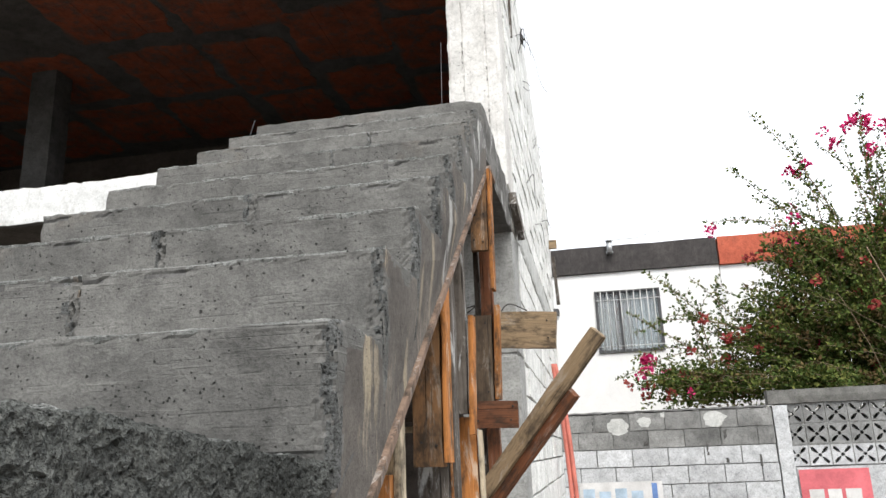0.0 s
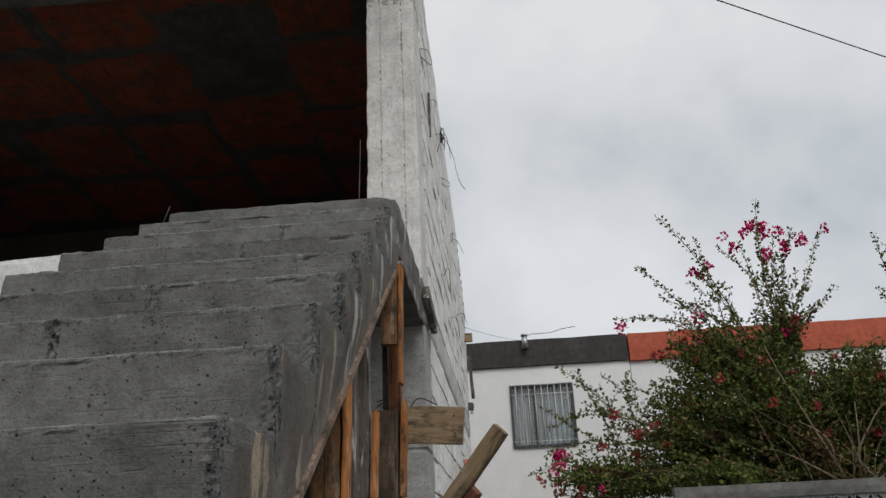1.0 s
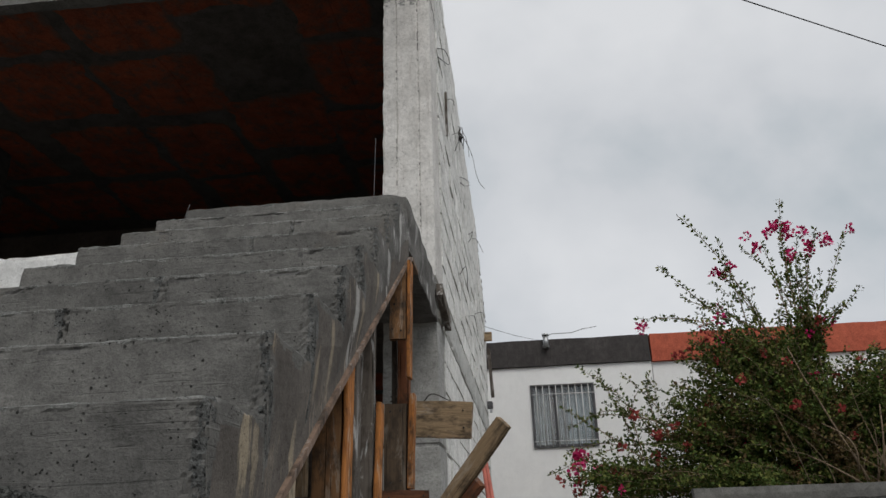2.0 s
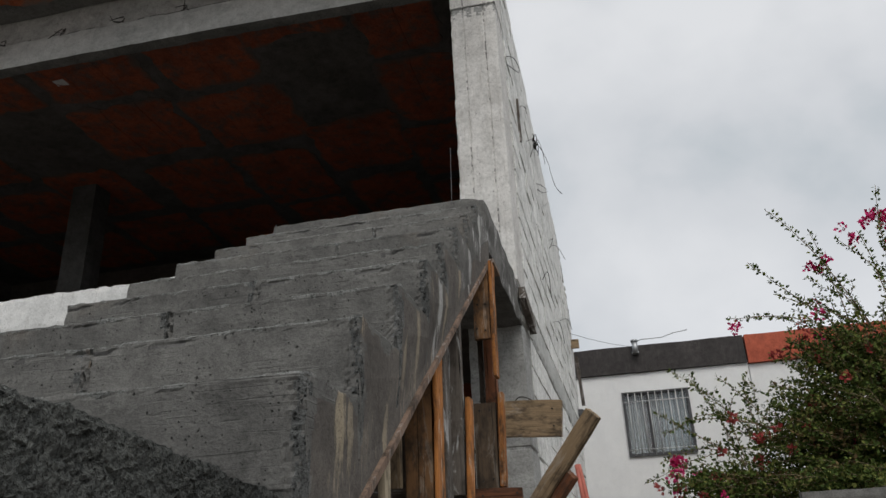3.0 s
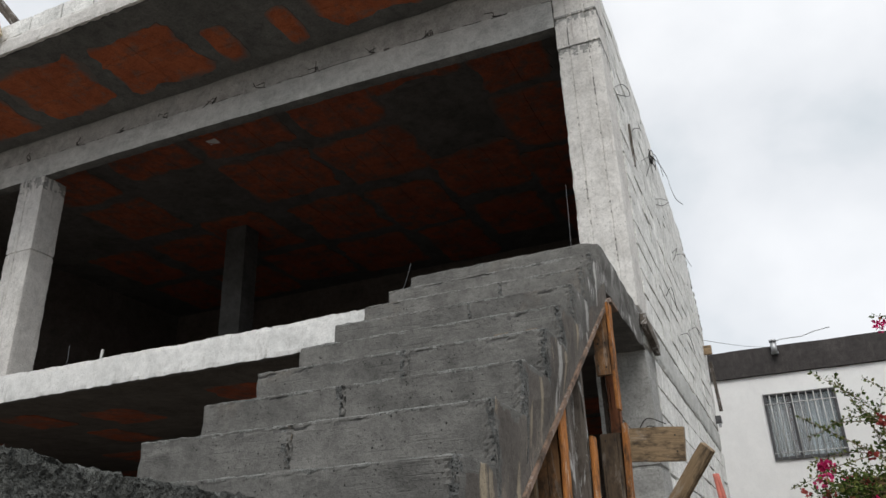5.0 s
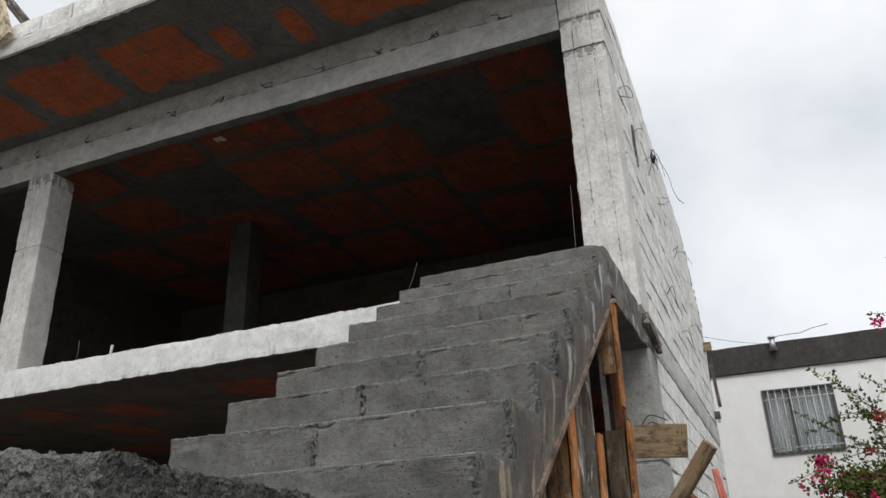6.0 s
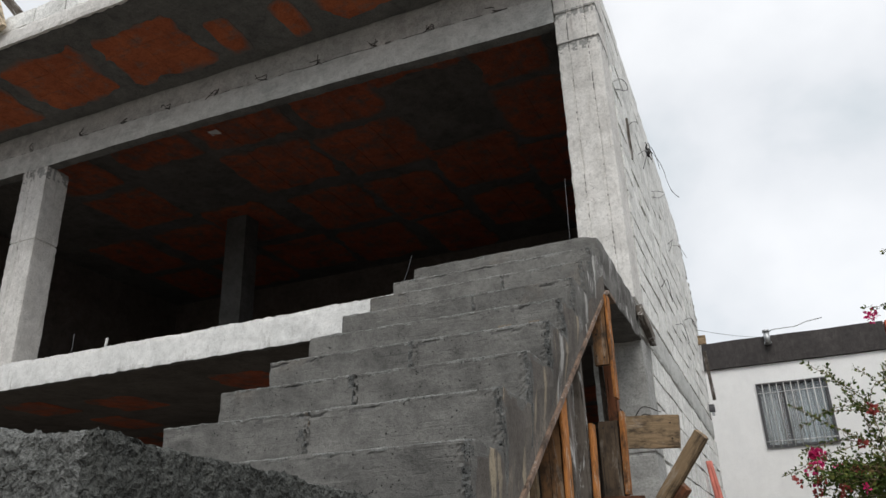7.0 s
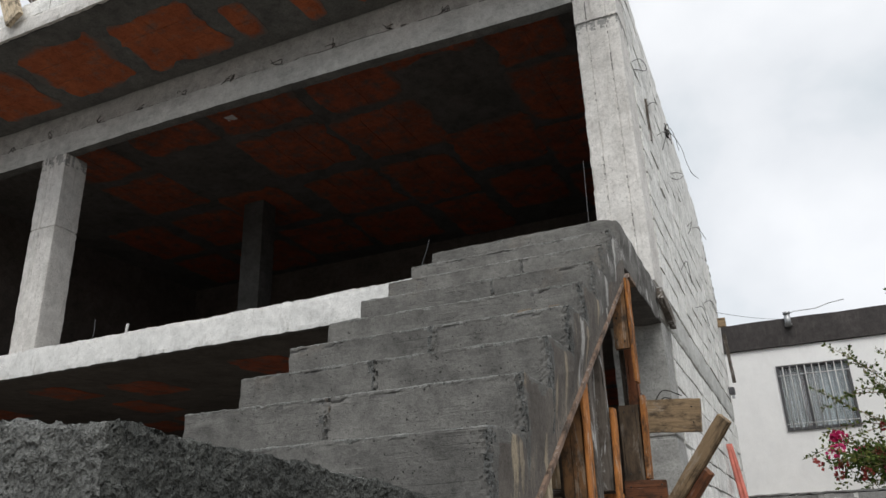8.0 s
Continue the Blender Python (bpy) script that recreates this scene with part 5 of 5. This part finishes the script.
bougainvillea(
    (4.75, BY, 1.93), 5, UPPER + LEFT + LOW,
    [((3.75, BY, 3.35), (1.3, 0.75, 0.80), 680, 0.03), ((4.42, BY, 4.35), (0.34, 0.35, 0.5), 62, 0.02), ((3.6, BY, 4.1), (0.95, 0.5, 0.30), 200, 0.06), ((4.9, BY + 0.2, 2.95), (1.3, 0.5, 0.85), 540, 0.03), ((2.85, BY, 2.85), (0.85, 0.6, 0.5), 230, 0.04), ((1.75, BY - 0.1, 2.42), (0.80, 0.45, 0.30), 160, 0.05), ((5.45, BY, 3.35), (0.85, 0.6, 0.72), 420, 0.05), ((4.3, BY + 0.5, 2.7), (1.5, 0.5, 0.45), 160, 0.02), ((4.0, BY + 0.1, 2.3), (2.0, 0.5, 0.3), 240, 0.02), ((4.15, BY - 0.5, 2.8), (0.6, 0.12, 0.5), 45, -1.0), ((3.3, BY - 0.45, 2.36), (0.9, 0.2, 0.14), 80, 0.0), ((2.75, 9.78, 2.34), (0.55, 0.22, 0.13), 55, 0.0)],
    [((4.3, BY, 3.9), 0.045), ((3.6, BY, 3.4), 0.035), ((5.2, BY, 3.5), 0.035), ((2.6, BY, 2.8), 0.03), ((4.5, BY - 0.1, 4.2), 0.03)],
    "large bougainvillea with arching shoots and magenta flowers",
    [((4.6, 10.4, 2.3), (3.9, 10.3, 4.0)), ((4.7, 10.4, 2.3), (5.4, 10.3, 3.3)), ((4.5, 10.4, 2.4), (4.15, 10.3, 3.0)), ((4.8, 10.4, 2.3), (4.9, 10.3, 3.2)), ((4.6, 10.4, 2.2), (3.9, 10.3, 2.6))],
    ((4.40, 6.02, 2), (4.27, 5.86, 2), (4.50, 5.88, 4), (4.62, 5.80, 2), (4.02, 5.70, 2), (3.79, 5.76, 1), (4.72, 5.60, 3), (4.43, 5.48, 3), (4.93, 5.74, 3), (5.26, 5.88, 1), (3.38, 5.33, 2), (3.52, 5.35, 2), (4.56, 4.60, 2), (4.85, 4.53, 1), (3.3, 4.6, 1), (1.16, 2.78, 5), (1.05, 2.62, 3), (2.24, 4.62, 2)),
    FADED,
)
bougainvillea(
    (6.9, BY + 0.2, 1.93), 8,
    fan([(6.35, 3.6), (6.6, 3.6)], [(5.98, 5.73, 0), (6.15, 5.55, 0), (6.05, 5.2, 0), (5.9, 4.9, 0), (6.9, 5.6, 1), (6.5, 5.5, 0)]),
    [((6.75, BY, 3.0), (1.0, 0.7, 0.85), 300, 0.03), ((6.45, BY, 4.2), (0.35, 0.4, 0.5), 50, 0.02)],
    [((6.4, BY, 3.9), 0.045), ((7.2, BY, 3.6), 0.04), ((6.0, BY, 3.2), 0.03)],
    "green bougainvillea shrub with few flowers behind the wall",
    [((6.6, 10.4, 2.2), (5.9, 10.3, 3.6)), ((6.7, 10.4, 2.2), (6.5, 10.3, 3.5))],
)


# ---- wires, rods and other small things ----
def small_things():
    rnd = random.Random(77)
    # tie wires left in the beam's board joint
    for i, x in enumerate((-0.90, -1.49, -2.07, -2.71, -3.32, -3.9, -4.5, -5.07, -5.72, -6.47, -7.05)):
        bm = bmesh.new()
        for s in range(3):
            q = Vector((x + rnd.uniform(-0.02, 0.02), 4.60, 6.085 + beam_sag(x) * 0.61))
            pts = [q, q + Vector((rnd.uniform(-0.05, 0.05), -0.03, rnd.uniform(-0.03, 0.05))), q + Vector((rnd.uniform(-0.09, 0.09), -0.05, rnd.uniform(-0.07, 0.07)))]
            tube(bend(pts, 3), 0.0035, bm, 4)
        solid("tie_wire", bm, STEEL, "twisted black tie wire poking from the beam joint", "wire", "beam tie wires")
    # upright rods
    solid("rebar_rod", tube([(-0.388, 4.3, 3.20), (-0.383, 4.3, 3.65), (-0.373, 4.3, 4.12)], 0.0024, sides=5), IRON, "thin steel rod standing on the landing", "rebar")
    solid("rebar_rod", tube(bend([(-1.90, 4.65, 3.57), (-1.86, 4.65, 3.66), (-1.80, 4.65, 3.80), (-1.763, 4.65, 3.92)], 4), 0.0032, sides=5), IRON, "thin bent steel rod on the floor edge", "rebar")
    solid("rebar_rod", tube(bend([(-5.75, 4.7, 3.55), (-5.5, 4.68, 3.60), (-5.42, 4.66, 3.64), (-5.42, 4.66, 3.80)], 4), 0.005, sides=5), IRON, "bent rusty rod on the floor edge", "rebar")
    solid("rebar_rod", tube([(-5.04, 4.7, 3.54), (-5.02, 4.7, 3.71)], 0.014, sides=6), IRON_PALE, "short pale rod stub on the floor edge", "rebar")
    solid("paper_scrap", rough_box((-4.68, 5.40, 6.286), (-4.55, 5.50, 6.294), 0.05, 0.003, 0.004), WHITEPAINT, "small pale patch stuck to the ceiling", "scrap")
    # wires on the side wall, each a line of (along, up, out)
    loops = (
        ("bent loop of tie wire on the block wall", ((5.01, 5.30, 0), (5.45, 5.60, 0.02), (5.8, 5.76, 0.03), (5.75, 5.66, 0.03), (5.07, 5.26, 0))),
        ("short hook of tie wire on the block wall", ((5.65, 5.22, 0), (5.9, 5.40, 0.02), (6.3, 5.62, 0.03))),
        ("curl of tie wire on the block wall", ((6.22, 5.22, 0), (6.6, 5.45, 0.03), (6.9, 5.55, 0.02), (6.35, 5.12, 0.01))),
        ("long strand of wire hanging off the wall top", ((7.2, 5.76, 0), (7.4, 5.82, 0.06), (7.6, 5.72, 0.12), (7.6, 5.55, 0.14), (7.7, 5.45, 0.17), (7.9, 5.46, 0.22))),
        ("thin strand of wire hanging off the wall top", ((7.2, 5.74, 0), (7.3, 5.86, 0.05), (7.45, 5.80, 0.08), (7.5, 5.66, 0.09))),
        ("pair of tie wires across the block wall", ((6.96, 5.15, 0), (7.5, 5.40, 0.02), (8.2, 5.70, 0.04))),
        ("tie wire across the block wall", ((6.99, 5.10, 0), (7.6, 5.36, 0.02), (8.3, 5.72, 0.05))),
        ("crooked tie wire on the block wall", ((7.73, 4.83, 0), (8.2, 5.06, 0.03), (8.5, 5.18, 0.02), (7.9, 4.85, 0.02), (7.74, 4.75, 0))),
        ("stub of wire at the wall end", ((8.71, 5.19, 0), (9.3, 5.40, 0.04), (9.5, 5.30, 0.10))),
        ("stub of wire low on the wall", ((8.3, 4.1, 0), (8.6, 4.2, 0.06), (8.7, 4.1, 0.10))),
        ("thin wire jutting from the wall", ((6.4, 3.9, 0), (6.5, 4.0, 0.05), (6.9, 3.9, 0.03))),
        ("thin wire jutting from the wall", ((7.2, 3.75, 0), (7.6, 3.85, 0.04), (8.2, 3.8, 0.03))),
    )
    for label, line in loops:
        solid("tie_wire", tube(bend([(wall_x(y, z) + 0.004 + o, y, z) for y, z, o in line], 5), 0.0035, sides=4), STEEL, label, "wire", "wall tie wires")
    bm = bmesh.new()
    for i in range(9):
        q = Vector((wall_x(7.2, 5.76) + 0.012, 7.2, 5.76)) + Vector((rnd.uniform(0, 0.02), rnd.gauss(0, 0.05), rnd.gauss(0, 0.03)))
        tube(bend([q + Vector((rnd.uniform(-0.01, 0.03), rnd.gauss(0, 0.06), rnd.gauss(0, 0.04))) for _ in range(4)], 4), 0.005, bm, 4)
    solid("tie_wire", bm, STEEL, "dark tangled knot of wire on the block wall", "wire", "wall tie wires")
    # mortar lumps along the wall's rough far edge
    for i in range(14):
        z = 4.7 + 1.5 * i / 14
        y = wall_end(z) - 0.02
        c = Vector((wall_x(y, z) - 0.02, y, z))
        solid("mortar_lump", rough_box(c - Vector((0.04, 0.05, 0.05)), c + Vector((0.035, 0.05, 0.05)), 0.03, 0.014, 0.02, 16, i), MORTAR, "grey mortar lump at the rough end of the block wall", "mortar", "wall end mortar")
    board("wood_batten", (-0.03, 10.72, 4.30), (0.0, 10.72, 3.60), 0.05, 0.025, WOOD_GREY, "grey batten standing against the end of the wall", category="timber", seed=22)
    # wires by the lower column
    for i in range(5):
        z = 2.34 + 0.03 * i
        pts = [(-0.33, 4.585, z + 0.06 * (i % 2)), (-0.24, 4.57, z + rnd.uniform(-0.05, 0.08)), (-0.16, 4.55, z + rnd.uniform(-0.07, 0.05)), (-0.08, 4.56, z + rnd.uniform(-0.06, 0.05)), (0.03, 4.58, z - 0.03 + rnd.uniform(-0.06, 0.04))]
        solid("tie_wire", tube(bend(pts, 5), 0.0042, sides=4), STEEL, "loose tie wire across the lower column", "wire", "column tie wires")
    # salmon hoses down the wall foot
    for i in range(2):
        pts = [(-0.01 + 0.02 * i, 8.05, 2.5), (0.02 + 0.035 * i, 8.03, 2.2), (0.055 + 0.04 * i, 8.0, 1.85), (0.085 + 0.045 * i, 8.0, 1.2), (0.13 + 0.05 * i, 7.9, 0.02)]
        solid("conduit_hose", tube(bend(pts, 6), 0.022, sides=8), HOSE, "salmon plastic conduit hanging down the block wall", "conduit", "conduits")
    # plank and post resting at the slab rim
    board("plank", (-5.47, 3.29, 6.46), (-6.12, 3.29, 7.75), 0.21, 0.05, WOOD_PALE, "pale cement-stained plank leaning out over the slab rim", face=(0, -1, -0.2), category="plank", seed=31)
    board("plank", (-5.38, 3.45, 6.70), (-6.3, 3.45, 7.75), 0.09, 0.05, WOOD_GREY, "grey plank leaning behind another plank", face=(0, -1, 0), category="plank", seed=32)
    # cables over the street
    for name, a, b, sag, r in (("overhead_cable", (-0.09, 4.62, 6.50), (17.55, HY - 0.04, 5.105), 0.03, 0.006), ("overhead_cable", (-0.06, 10.0, 4.44), (0.86, 13.4, 5.06), 0.03, 0.003)):
        a, b = Vector(a), Vector(b)
        pts = [a.lerp(b, i / 16) - Vector((0, 0, sag * math.sin(math.pi * i / 16))) for i in range(17)]
        solid(name, tube(pts, r, sides=5), CABLE, "thin black overhead cable", "cable", "overhead cables")


small_things()
